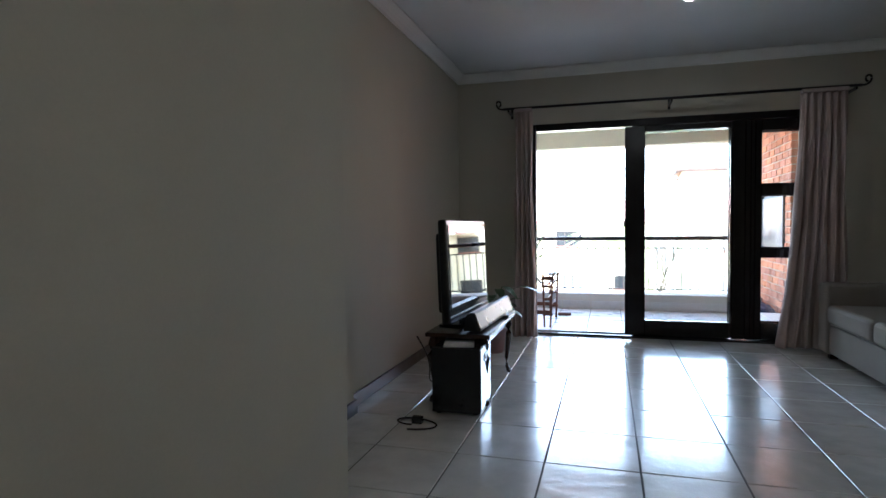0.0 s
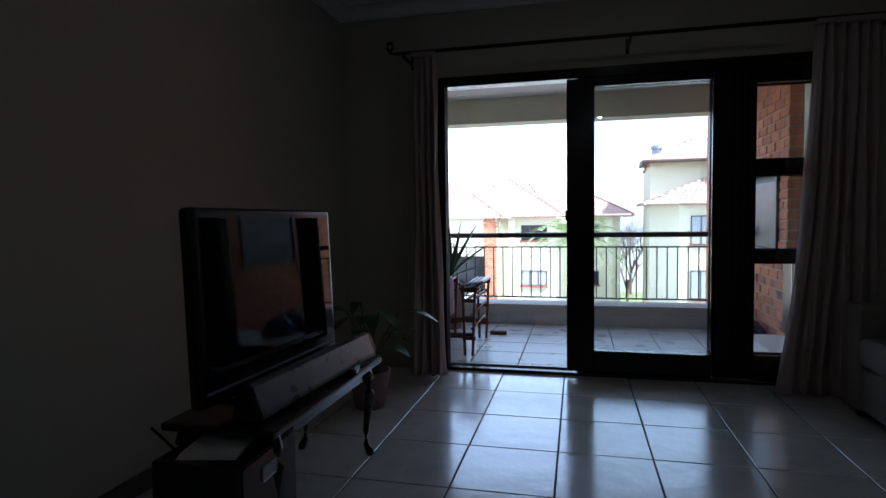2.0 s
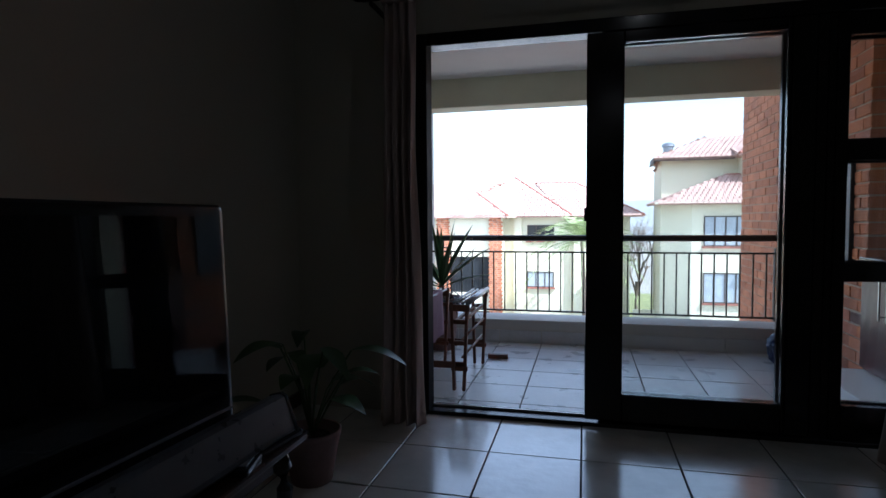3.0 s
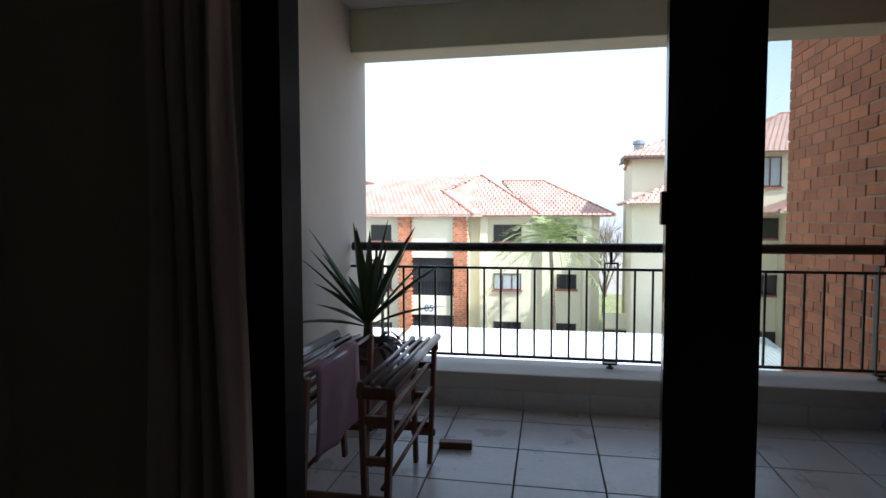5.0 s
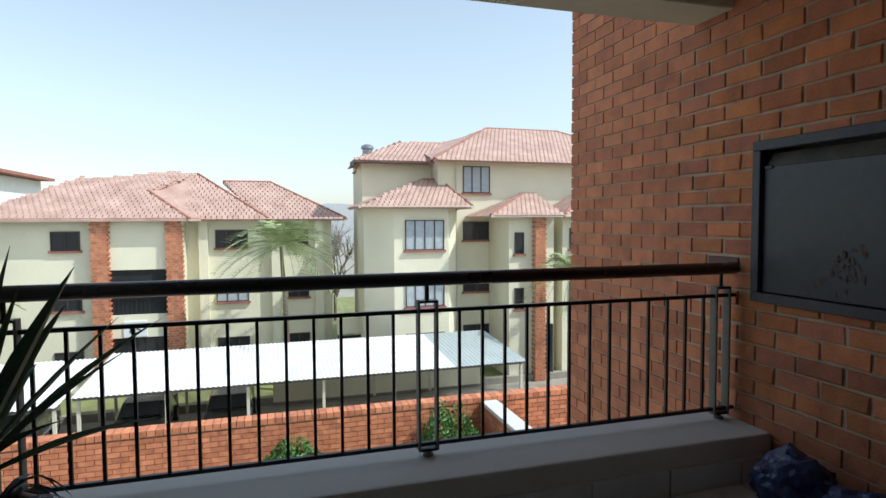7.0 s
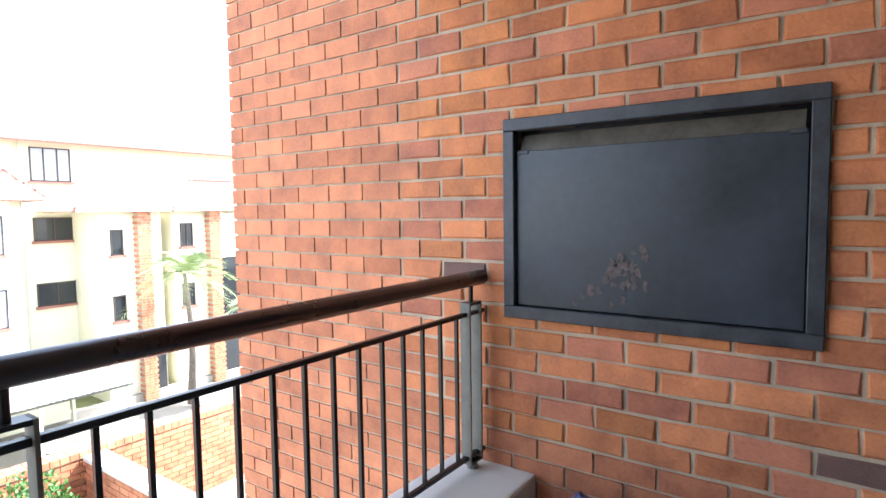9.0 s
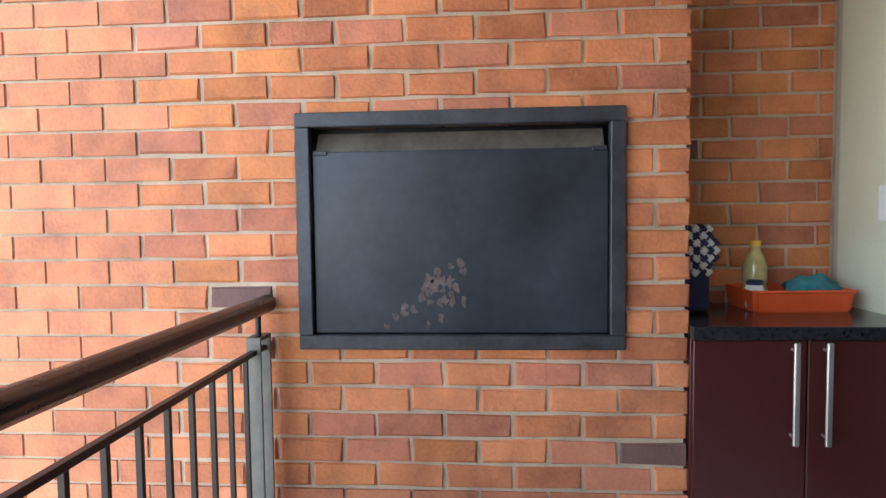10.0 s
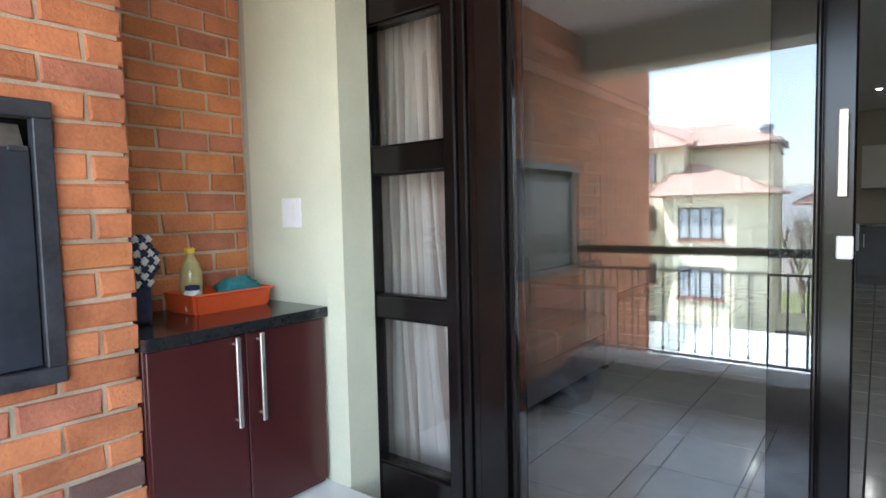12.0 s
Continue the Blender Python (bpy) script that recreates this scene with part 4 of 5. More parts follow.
# ---- outside: ground, garden wall, carport, houses ----
GZ, LZ = -6.9, -3.35
bm = bmesh.new()
gv = [bm.verts.new(p) for p in ((-400, 10.2, GZ), (400, 10.2, GZ), (400, 400, GZ - 4), (-400, 400, GZ - 4))]
bm.faces.new(gv)
n0 = [bm.verts.new(p) for p in ((-400, 10.2, LZ), (400, 10.2, LZ), (400, -60, LZ), (-400, -60, LZ))]
bm.faces.new(n0)
bm.faces.new((gv[0], gv[1], n0[1], n0[0]))
structure("ground", bm, PAVING, "sunlit pale paved yard stepping down to the car park", "ground")
structure("lawn", box(-40, 40, 26.5, 60, GZ - 3, GZ + 0.05), GRASS_M, "dry patchy lawn around the far houses", "grass")
structure("kerb", box(-40, 40, 26.2, 26.5, GZ - 0.3, GZ + 0.18, 0.02), PAVING, "concrete kerb along the lawn", "kerb")

garden = thing("garden_wall", "sunlit red face-brick garden wall with a brick coping", "wall", kind="structure")
part("core", box(-14, 16, 9.55, 9.75, LZ, -2.13), MORTAR, garden)
gc = []
for k in range(14):
    z = LZ + 0.05 + 0.085 * k
    n = int(30 / 0.232)
    for i in range(n):
        gc.append(unit(-14 + (i + 0.5 * (k % 2)) * 0.232 + 0.116, 9.545, z, 0.222, 0.05, 0.075))
boxes_mesh("brick_courses", gc, BRICK_J, garden, "red brick courses")
boxes_mesh("coping", [unit(-14 + i * 0.118, 9.64, -2.08, 0.108, 0.27, 0.09) for i in range(254)], BRICK_J, garden, "brick-on-edge coping")
side = thing("side_wall", "low brick side wall with a pale coping meeting the garden wall", "wall", kind="structure")
part("core", box(3.12, 3.34, 7.1, 9.51, LZ, -2.16), MORTAR, side)
sc = []
for k in range(14):
    for i in range(10):
        for xw in (3.115, 3.345):
            sc.append(unit(xw, 7.22 + (i + 0.5 * (k % 2)) * 0.232, LZ + 0.05 + 0.085 * k, 0.05, 0.222, 0.075))
boxes_mesh("brick_courses", sc, BRICK_J, side, "red brick courses")
part("coping", box(3.08, 3.38, 7.08, 9.49, -2.158, -2.09, 0.012, 2), PAINT_GREY, side, "pale plaster coping")


def bush(x, y, z, rx, rz_, n, seed, label, leafm=None, size=0.07):
    rb = random.Random(seed)
    t = thing("shrub", label, "shrub", x, y, z, group="garden shrubs")
    bm = bmesh.new()
    for k in range(6):
        a = k * 1.05
        add_tube(bm, (0, 0, 0), (rx * 0.6 * math.cos(a), rx * 0.5 * math.sin(a), rz_ * 1.2), 0.02, 0.006, 5)
    part("stem", bm, BARK, t)
    bm = bmesh.new()
    for k in range(n):
        a, u = rb.uniform(0, math.tau), rb.uniform(-1, 1)
        rr = (0.72 + 0.3 * rb.random() + 0.18 * math.sin(a * 3 + seed) + 0.12 * math.sin(u * 5 + seed))
        c = Vector((rx * rr * math.cos(a) * math.sqrt(1 - u * u), rx * rr * math.sin(a) * math.sqrt(1 - u * u), rz_ + rz_ * rr * u))
        q = Euler((rb.uniform(0, 6), rb.uniform(0, 6), rb.uniform(0, 6))).to_matrix()
        s = size * rb.uniform(0.6, 1.3)
        vs = [bm.verts.new(c + q @ Vector(p) * s) for p in ((-0.5, 0, 0), (0, 0.3, 0.08), (0.55, 0, 0), (0, -0.3, 0.08))]
        bm.faces.new(vs)
    part("foliage", bm, leafm or LEAF_HEDGE, t)
    return t


bush(-0.25, 9.0, LZ, 0.46, 0.55, 3400, 1, "clipped green shrub in front of the garden wall")
bush(2.3, 9.05, LZ, 0.52, 0.66, 3600, 2, "leafy green shrub in front of the garden wall")
bush(0.6, 8.3, LZ, 0.7, 0.30, 900, 3, "low green shrub in the bed")
bush(13.6, 19.5, GZ, 1.1, 1.0, 1500, 4, "green shrub beside the car park", size=0.13)
bush(7.4, 7.2, LZ, 1.0, 0.45, 1700, 5, "bright green groundcover below the balcony", size=0.10)
bush(8.6, 8.4, LZ, 0.9, 0.7, 1300, 6, "bright green shrub below the balcony", size=0.10)


def carport(x0, x1, y0, y1, z0, z1, name_label, split=None):
    t = thing("carport", name_label, "carport")
    def sheet(a, b, mt):
        bm = bmesh.new()
        n = int((b - a) / 0.085)
        rows = [[bm.verts.new((a + (b - a) * i / n, y, z + (0.03 if i % 2 else 0.0))) for i in range(n + 1)] for y, z in ((y0, z0), (y1, z1))]
        for i in range(n):
            bm.faces.new((rows[0][i], rows[0][i + 1], rows[1][i + 1], rows[1][i]))
        ob = part("roof_sheet", bm, mt, t, "corrugated steel roof sheet")
        ob.modifiers.new("thickness", "SOLIDIFY").thickness = 0.01
    sheet(x0, split or x1, SHEET)
    # Beyond split the cast shadow is painted in as a darker sheet.
    if split:
        sheet(split, x1, SHEET_SHADE)
    part("front_beam", box(x0, x1, y0 + 0.25, y0 + 0.33, z0 - 0.14, z0 - 0.01), POST_GREY, t)
    part("back_beam", box(x0, x1, y1 - 0.33, y1 - 0.25, z1 - 0.14, z1 - 0.01), POST_GREY, t)
    n = int((x1 - x0) / 2.6)
    for i in range(n + 1):
        xp = x0 + 0.15 + (x1 - x0 - 0.3) * i / n
        part("post", box(xp - 0.05, xp + 0.05, y0 + 0.24, y0 + 0.34, GZ, z0 - 0.141), GUTTER, t)
        part("post", box(xp - 0.05, xp + 0.05, y1 - 0.34, y1 - 0.24, GZ, z1 - 0.141), GUTTER, t)
    return t


carport(-6.9, 9.35, 20.9, 26.0, -4.58, -4.25, "long corrugated steel carport roof on thin posts", 6.3)
carport(-16.5, -7.2, 20.6, 26.0, -4.75, -4.40, "lower corrugated steel carport roof on thin posts")


def car(x, y, paint, label):
    t = thing("car", label, "car", x, y, GZ, group="parked cars")
    prof = [(-2.0, 0.35), (-2.05, 0.75), (-1.75, 0.92), (-1.05, 1.0), (-0.55, 1.42), (0.75, 1.46), (1.35, 1.08), (1.95, 0.98), (2.05, 0.6), (2.0, 0.35)]
    bm = bmesh.new()
    rings = []
    for s in (-0.82, -0.78, 0.78, 0.82):
        k = 0.94 if abs(s) > 0.8 else 1.0
        rings.append([bm.verts.new((s * (0.86 if z > 1.05 else 1), yy * k, 0.35 + (z - 0.35) * (0.97 if k < 1 else 1))) for yy, z in prof])
    for u, v in zip(rings, rings[1:]):
        for k in range(len(prof)):
            bm.faces.new((u[k], u[(k + 1) % len(prof)], v[(k + 1) % len(prof)], v[k]))
    bm.faces.new(rings[0][::-1])
    bm.faces.new(rings[-1])
    part("body", bm, paint, t)
    bm = bmesh.new()
    bm.faces.new([bm.verts.new(p) for p in ((-0.62, -1.03, 1.04), (0.62, -1.03, 1.04), (0.56, -0.60, 1.40), (-0.56, -0.60, 1.40))])
    bmesh.ops.translate(bm, verts=bm.verts, vec=(0, -0.02, 0.012))
    part("windscreen", bm, WIN_AND_SHADE, t)
    for sx_ in (-0.6, 0.6):
        part("headlight", box(sx_ - 0.16, sx_ + 0.16, -2.055, -1.90, 0.66, 0.80, 0.03, 2), CHROME, t)
    part("number_plate", box(-0.26, 0.26, -2.065, -2.045, 0.48, 0.59), PAPER, t)
    for sx_ in (-0.78, 0.78):
        for yy in (-1.3, 1.3):
            w = part("wheel", tube((sx_ - 0.1, yy, 0.32), (sx_ + 0.1, yy, 0.32), 0.32, n=20), RUBBER, t)
            part("rim", tube((sx_ - 0.105, yy, 0.32), (sx_ + 0.105, yy, 0.32), 0.2, n=14), SILVER, w)


car(-5.2, 23.6, CAR_PAINT, "dark car parked nose-out under the carport")
car(-2.2, 23.6, CAR_PAINT, "dark hatchback parked under the carport")
car(-9.4, 23.4, CAR_SILVER, "silver car parked under the lower carport")
structure("car_park_wall", box(-0.6, 9.2, 26.05, 26.18, GZ, GZ + 0.9), HOUSE, "low plastered wall behind the carport", "wall")


def poly_roof(parent, polys, caps, thick=0.10):
    """Roof planes with rows of tiles, and ridge caps."""
    for poly in polys:
        P = [Vector(p) for p in poly]
        nrm = (P[1] - P[0]).cross(P[2] - P[0]).normalized()
        if nrm.z < 0:
            nrm = -nrm
        bm = bmesh.new()
        a = [bm.verts.new(p) for p in P]
        c = [bm.verts.new(p - Vector((0, 0, thick))) for p in P]
        bm.faces.new(a)
        bm.faces.new(c[::-1])
        for k in range(len(P)):
            bm.faces.new((a[k], a[(k + 1) % len(P)], c[(k + 1) % len(P)], c[k]))
        rp_ = part("roof_plane", bm, ROOF, parent)
        along = Vector((0, 0, 1)).cross(nrm).normalized()
        down = along.cross(nrm).normalized()
        if down.z > 0:
            down = -down
        base = P[0]
        us = [(p - base).dot(along) for p in P]
        ds = [(p - base).dot(down) for p in P]
        q = Matrix((along, down, nrm)).transposed().to_4x4()
        cells = []
        d = min(ds) + 0.10
        row = 0
        while d < max(ds) + 0.05:
            u = min(us) + 0.13 * (row % 2)
            while u < max(us):
                inside, n = False, len(P)
                for i in range(n):
                    j = i - 1
                    if (ds[i] > d) != (ds[j] > d) and u < (us[j] - us[i]) * (d - ds[i]) / (ds[j] - ds[i]) + us[i]:
                        inside = not inside
                if inside:
                    cells.append(Matrix.Translation(base + along * u + down * d + nrm * 0.035) @ q @ pose(0, 0, 0, -5, 0, 0) @ Matrix.Diagonal((0.215, 0.36, 0.05, 1)))
                u += 0.26
            d += 0.33
            row += 1
        if cells:
            boxes_mesh("roof_tiles", cells, ROOF, rp_, "")
    for a, b in caps:
        part("ridge_cap", tube(Vector(a) + Vector((0, 0, 0.03)), Vector(b) + Vector((0, 0, 0.03)), 0.085, n=8), RIDGE, parent, "red ridge tiles")


def house_window(parent, x0, x1, y, z0, z1, bars=2, net=False):
    w = part("window", box(x0, x1, y - 0.03, y + 0.02, z0, z1), NET if net else WIN_AND_SHADE, parent, "window with net curtains" if net else "dark window")
    f = 0.05
    for a, b, c, d in ((x0, x1, z0, z0 + f), (x0, x1, z1 - f, z1), (x0, x0 + f, z0, z1), (x1 - f, x1, z0, z1)):
        part("frame", box(a, b, y - 0.07, y - 0.032, c, d), FASCIA, w)
    for i in range(1, bars + 1):
        xm = x0 + (x1 - x0) * i / (bars + 1)
        part("glazing_bar", box(xm - 0.025, xm + 0.025, y - 0.065, y - 0.033, z0 + f, z1 - f), FASCIA, w)
    part("sill", box(x0 - 0.08, x1 + 0.08, y - 0.14, y - 0.002, z0 - 0.10, z0 - 0.001), RIDGE, w)


def brick_pillar(parent, x0, x1, y0, y1, z0, z1):
    p = part("brick_pillar", box(x0, x1, y0, y1, z0, z1), MORTAR, parent, "red brick pillar")
    cells = []
    k = 0
    z = z0
    while z < z1 - 0.05:
        for i in range(3):
            w = (x1 - x0) / 2.5
            cells.append(unit(x0 + (i + (0.25 if k % 2 else 0.0) + 0.25) * w, (y0 + y1) / 2, z + 0.06, w - 0.03, y1 - y0 + 0.03, 0.10))
        z += 0.12
        k += 1
    boxes_mesh("bricks", cells, BRICK_J, p)


# house with the two brick pillars
ha = thing("apartment_house", "cream three-storey house with a tiled hip roof and brick pillars", "house", 0, 0, 0)
ZA = 1.30
part("front_block", box(-13.0, -4.75, 30.2, 37.0, GZ - 1, ZA), HOUSE, ha)
part("main_wall", box(-4.75, 2.6, 31.6, 39.0, GZ - 1, ZA), HOUSE, ha)
for xb_ in (-3.9, -0.35, 1.9):
    part("pilaster", box(xb_ - 0.22, xb_ + 0.22, 31.25, 31.598, GZ - 1, ZA - 0.02), HOUSE, ha)
part("entrance_infill", box(-7.95, -5.4, 30.0, 30.19, -1.1, ZA - 0.05), HOUSE, ha)
part("entrance_band", box(-7.95, -5.4, 30.0, 30.19, -4.35, -3.25), HOUSE, ha)
# No recess here: a flat dark panel paints the shade inside the landing.
part("entrance_shade", box(-7.9, -5.45, 30.12, 30.198, GZ, -1.1), WIN_AND_SHADE, ha, "flat dark panel painted as the shade of the stair landing")
part("landing_rail", box(-7.95, -5.4, 30.02, 30.06, -2.45, -2.38), IRON, ha)
for k in range(14):
    part("landing_baluster", box(-7.9 + 0.19 * k, -7.88 + 0.19 * k, 30.03, 30.05, -3.24, -2.45), IRON, ha)
for x0 in (-8.55, -5.38):
    brick_pillar(ha, x0, x0 + 0.62, 29.75, 30.19, GZ - 0.5, ZA - 0.03)
sg = part("number_sign", box(-7.35, -6.35, 29.93, 29.998, -4.3, -3.55), PLASTIC_WHITE, ha, "white sign with the house number")
letters("85", 0.55, INK, sg, pose(-6.85, 29.922, -3.98, 90, 0, 0), "number")
for k in range(3):
    zz = ZA - 0.55 - 2.82 * k
    house_window(ha, -10.3, -9.1, 30.2, zz - 0.9, zz, 1)
    if k < 3:
        house_window(ha, -3.35, -1.75, 31.6, zz - 0.95, zz, 2, k == 1)
        house_window(ha, 0.25, 1.35, 31.6, zz - 0.85, zz, 1)
part("gutter", box(-13.5, -4.4, 29.55, 29.65, ZA - 0.06, ZA + 0.06), GUTTER, ha)
part("gutter", box(-4.4, 3.2, 30.95, 31.05, ZA - 0.06, ZA + 0.06), GUTTER, ha)
part("downpipe", path_tube([(-4.62, 29.6, ZA - 0.05), (-4.7, 29.9, ZA - 0.4), (-4.7, 30.1, ZA - 0.8), (-4.7, 30.1, GZ)], 0.05), GUTTER, ha)
for k in range(26):
    part("rafter_end", box(-13.3 + 0.35 * k, -13.24 + 0.35 * k, 29.66, 30.19, ZA - 0.1, ZA - 0.01), FASCIA, ha)
for k in range(20):
    part("rafter_end", box(-4.3 + 0.37 * k, -4.24 + 0.37 * k, 31.06, 31.24, ZA - 0.1, ZA - 0.01), FASCIA, ha)
poly_roof(ha, [
    [(-13.6, 29.5, ZA), (-4.3, 29.5, ZA), (-6.6, 32.4, 2.75), (-10.0, 34.0, 3.35)],
    [(-13.6, 29.5, ZA), (-10.0, 34.0, 3.35), (-10.0, 38, 3.0), (-13.6, 38, ZA)],
    [(-6.6, 32.4, 2.75), (-4.3, 29.5, ZA), (-3.9, 30.9, ZA), (-6.2, 34.0, 3.3)],
    [(-10.0, 34.0, 3.35), (-6.6, 32.4, 2.75), (-4.5, 35.0, 3.85), (-6.0, 35.5, 3.6)],
    [(-4.3, 30.9, ZA), (-0.6, 30.9, ZA), (-4.5, 35.0, 3.85), (-6.2, 33.2, 2.95)],
    [(-0.9, 30.9, ZA), (3.3, 30.9, ZA), (-0.6, 35.2, 3.45), (-3.2, 35.2, 3.45)],
    [(3.3, 30.9, ZA), (3.3, 39, ZA), (-0.6, 36.5, 3.45), (-0.6, 35.2, 3.45)],
], [((-4.3, 29.5, ZA), (-6.6, 32.4, 2.75)), ((-4.5, 35.0, 3.85), (-0.7, 30.9, ZA)), ((-3.2, 35.2, 3.45), (-0.6, 35.2, 3.45)), ((-0.6, 35.2, 3.45), (3.3, 30.9, ZA)), ((-10, 34, 3.35), (-6.0, 35.2, 3.7))])

# taller house to the east
hb = thing("apartment_house", "cream house with stepped tiled roofs and a bay of windows", "house", 0, 0, 0)
ZB, ZBB = 4.35, 1.85
part("back_block", box(4.15, 8.6, 30.5, 34, GZ - 1, ZB), HOUSE, hb)
part("front_block", box(8.0, 22.0, 29.2, 40, GZ - 1, ZB), HOUSE, hb)
bm = bmesh.new()
pl_ = [(3.85, 30.4), (3.85, 28.2), (5.2, 27.3), (8.0, 27.3), (8.6, 28.0), (8.6, 30.4)]
lo_ = [bm.verts.new((x, y, GZ - 1)) for x, y in pl_]
hi_ = [bm.verts.new((x, y, ZBB)) for x, y in pl_]
bm.faces.new(lo_[::-1])
bm.faces.new(hi_)
for k in range(6):
    bm.faces.new((lo_[k], lo_[(k + 1) % 6], hi_[(k + 1) % 6], hi_[k]))
part("bay", bm, HOUSE, hb)
for k in range(3):
    zz = 1.20 - 2.82 * k
    house_window(hb, 5.75, 7.75, 27.3, zz - 1.5, zz, 3, True)
    house_window(hb, 9.4, 10.95, 29.2, zz - 1.0 - 0.1, zz - 0.1, 1)
house_window(hb, 9.4, 10.95, 29.2, 2.65, 4.10, 2, True)
house_window(hb, 20.0, 21.5, 29.2, 2.55, 3.95, 2)
for k in range(2):
    house_window(hb, 12.1, 12.45, 29.2, -0.9 - 2.82 * k, 0.1 - 2.82 * k, 0)
part("wing", box(10.9, 13.4, 26.4, 29.19, GZ - 1, 1.35), HOUSE, hb)
part("wing", box(13.9, 21.0, 26.4, 29.19, GZ - 1, 1.35), HOUSE, hb)
for k in range(2):
    house_window(hb, 11.2, 11.7, 26.4, -0.55 - 2.82 * k, 0.55 - 2.82 * k, 0)
    house_window(hb, 14.3, 14.9, 26.4, -0.35 - 2.82 * k, 0.75 - 2.82 * k, 1)
for xq in (12.2, 15.6, 20.0):
    brick_pillar(hb, xq, xq + 0.5, 26.0, 26.39, GZ - 0.5, 1.32)
    part("downpipe", path_tube([(xq + 0.6, 25.9, 1.3), (xq + 0.6, 26.2, 0.9), (xq + 0.6, 26.25, GZ)], 0.05), GUTTER, hb)
part("porch_panel", box(16.3, 19.9, 26.30, 26.398, -1.0, 1.2), PAINT_OUT, hb)
# Flat dark panels on the wing walls paint the shade inside the porches.
part("porch_shade", box(16.3, 19.9, 26.33, 26.397, GZ, -1.0), WIN_AND_SHADE, hb, "flat dark panel painted as the shade of the porch")
part("porch_shade", box(12.75, 13.35, 26.33, 26.397, GZ, -4.2), WIN_AND_SHADE, hb, "flat dark panel painted as the shade of the porch")
part("gutter", box(3.4, 9.2, 26.75, 26.85, ZBB - 0.06, ZBB + 0.06), GUTTER, hb)
part("gutter", box(7.6, 22.4, 28.55, 28.65, ZB - 0.06, ZB + 0.06), GUTTER, hb)
part("gutter", box(9.7, 13.6, 25.75, 25.85, 1.32, 1.44), GUTTER, hb)
part("gutter", box(13.7, 21.6, 25.75, 25.85, 1.32, 1.44), GUTTER, hb)
part("eave_board", box(3.65, 7.7, 29.8, 29.9, ZB - 0.15, ZB + 0.04), FASCIA, hb)
part("eave_end", box(3.65, 3.75, 29.9, 31.6, ZB - 0.25, ZB + 0.04), FASCIA, hb)
part("chimney_cowl", lathe([(0.28, ZB + 0.1), (0.28, ZB + 0.75), (0.36, ZB + 0.78), (0.34, ZB + 0.93), (0.18, ZB + 1.02)], 16, 4.6, 31.4), SILVER, hb, "round metal chimney cowl")
part("downpipe", tube((9.0, 29.1, ZB), (9.0, 29.1, GZ), 0.05), GUTTER, hb)
poly_roof(hb, [
    [(3.65, 29.8, ZB), (8.2, 29.8, ZB), (10.5, 34.0, 6.0), (6.9, 33.5, 5.85)],
    [(3.65, 29.8, ZB), (6.9, 33.5, 5.85), (6.9, 35, 5.5), (3.9, 34.5, ZB)],
    [(7.6, 28.5, ZB), (22.4, 28.5, ZB), (17.5, 34.0, 6.95), (12.6, 34.0, 6.95)],
    [(7.6, 28.5, ZB), (12.6, 34.0, 6.95), (10.0, 38.0, 6.0), (7.9, 34.0, 5.6)],
    [(22.4, 28.5, ZB), (22.4, 40, ZB), (17.5, 34.0, 6.95)],
    [(3.4, 26.8, ZBB), (9.1, 26.8, ZBB), (8.3, 29.9, 3.35), (7.3, 29.9, 3.35)],
    [(3.4, 26.8, ZBB), (7.3, 29.9, 3.35), (7.3, 30.4, 3.35), (3.4, 30.4, ZBB)],
    [(9.1, 26.8, ZBB), (9.1, 29.2, ZBB), (8.3, 29.9, 3.35)],
    [(9.7, 25.8, 1.4), (13.6, 25.8, 1.4), (13.6, 29.1, 2.6), (12.9, 29.1, 2.6)],
    [(9.7, 25.8, 1.4), (12.9, 29.1, 2.6), (9.7, 29.1, 1.4)],
    [(13.7, 25.8, 1.4), (21.6, 25.8, 1.4), (18.9, 29.1, 2.85), (16.6, 29.1, 2.85)],
    [(13.7, 25.8, 1.4), (16.6, 29.1, 2.85), (13.7, 29.1, 1.4)],
    [(21.6, 25.8, 1.4), (21.6, 29.1, 1.4), (18.9, 29.1, 2.85)],
], [((7.6, 28.5, ZB), (12.6, 34.0, 6.95)), ((22.4, 28.5, ZB), (17.5, 34.0, 6.95)), ((12.6, 34, 6.95), (17.5, 34, 6.95)), ((9.1, 26.8, ZBB), (8.3, 29.9, 3.35)), ((7.3, 29.9, 3.35), (8.3, 29.9, 3.35)), ((9.7, 25.8, 1.4), (12.9, 29.1, 2.6)), ((13.7, 25.8, 1.4), (16.6, 29.1, 2.85)), ((16.6, 29.1, 2.85), (18.9, 29.1, 2.85))])
# white house far to the west
hc = thing("apartment_house", "white house with balconies beyond the carport", "house", -19.5, 40, 0)
part("wall", box(-6, 2.6, 0, 9, GZ - 1, 4.2), PAINT_WHITE, hc)
for k in range(3):
    part("balcony_slab", box(0.6, 3.6, -0.8, -0.01, 1.9 - 2.8 * k, 2.05 - 2.8 * k), PAINT_WHITE, hc)
    house_window(hc, 1.0, 2.2, 0, 2.3 - 2.8 * k, 3.5 - 2.8 * k, 1)
part("roof_slab", box(-6.4, 3.4, -0.9, 9.4, 4.25, 4.45), RIDGE, hc)

# link gate between the houses
gt = thing("gate", "dark slatted gate in a plastered wall between the houses", "gate", 2.95, 29.6, GZ)
part("pier", box(-0.32, 1.0, -0.1, 0.1, 2.2, 3.0), HOUSE, gt)
for k in range(9):
    part("slat", box(-0.30, 0.95, -0.03, 0.03, 0.2 + 0.22 * k, 0.34 + 0.22 * k), IRON, gt)

# trees


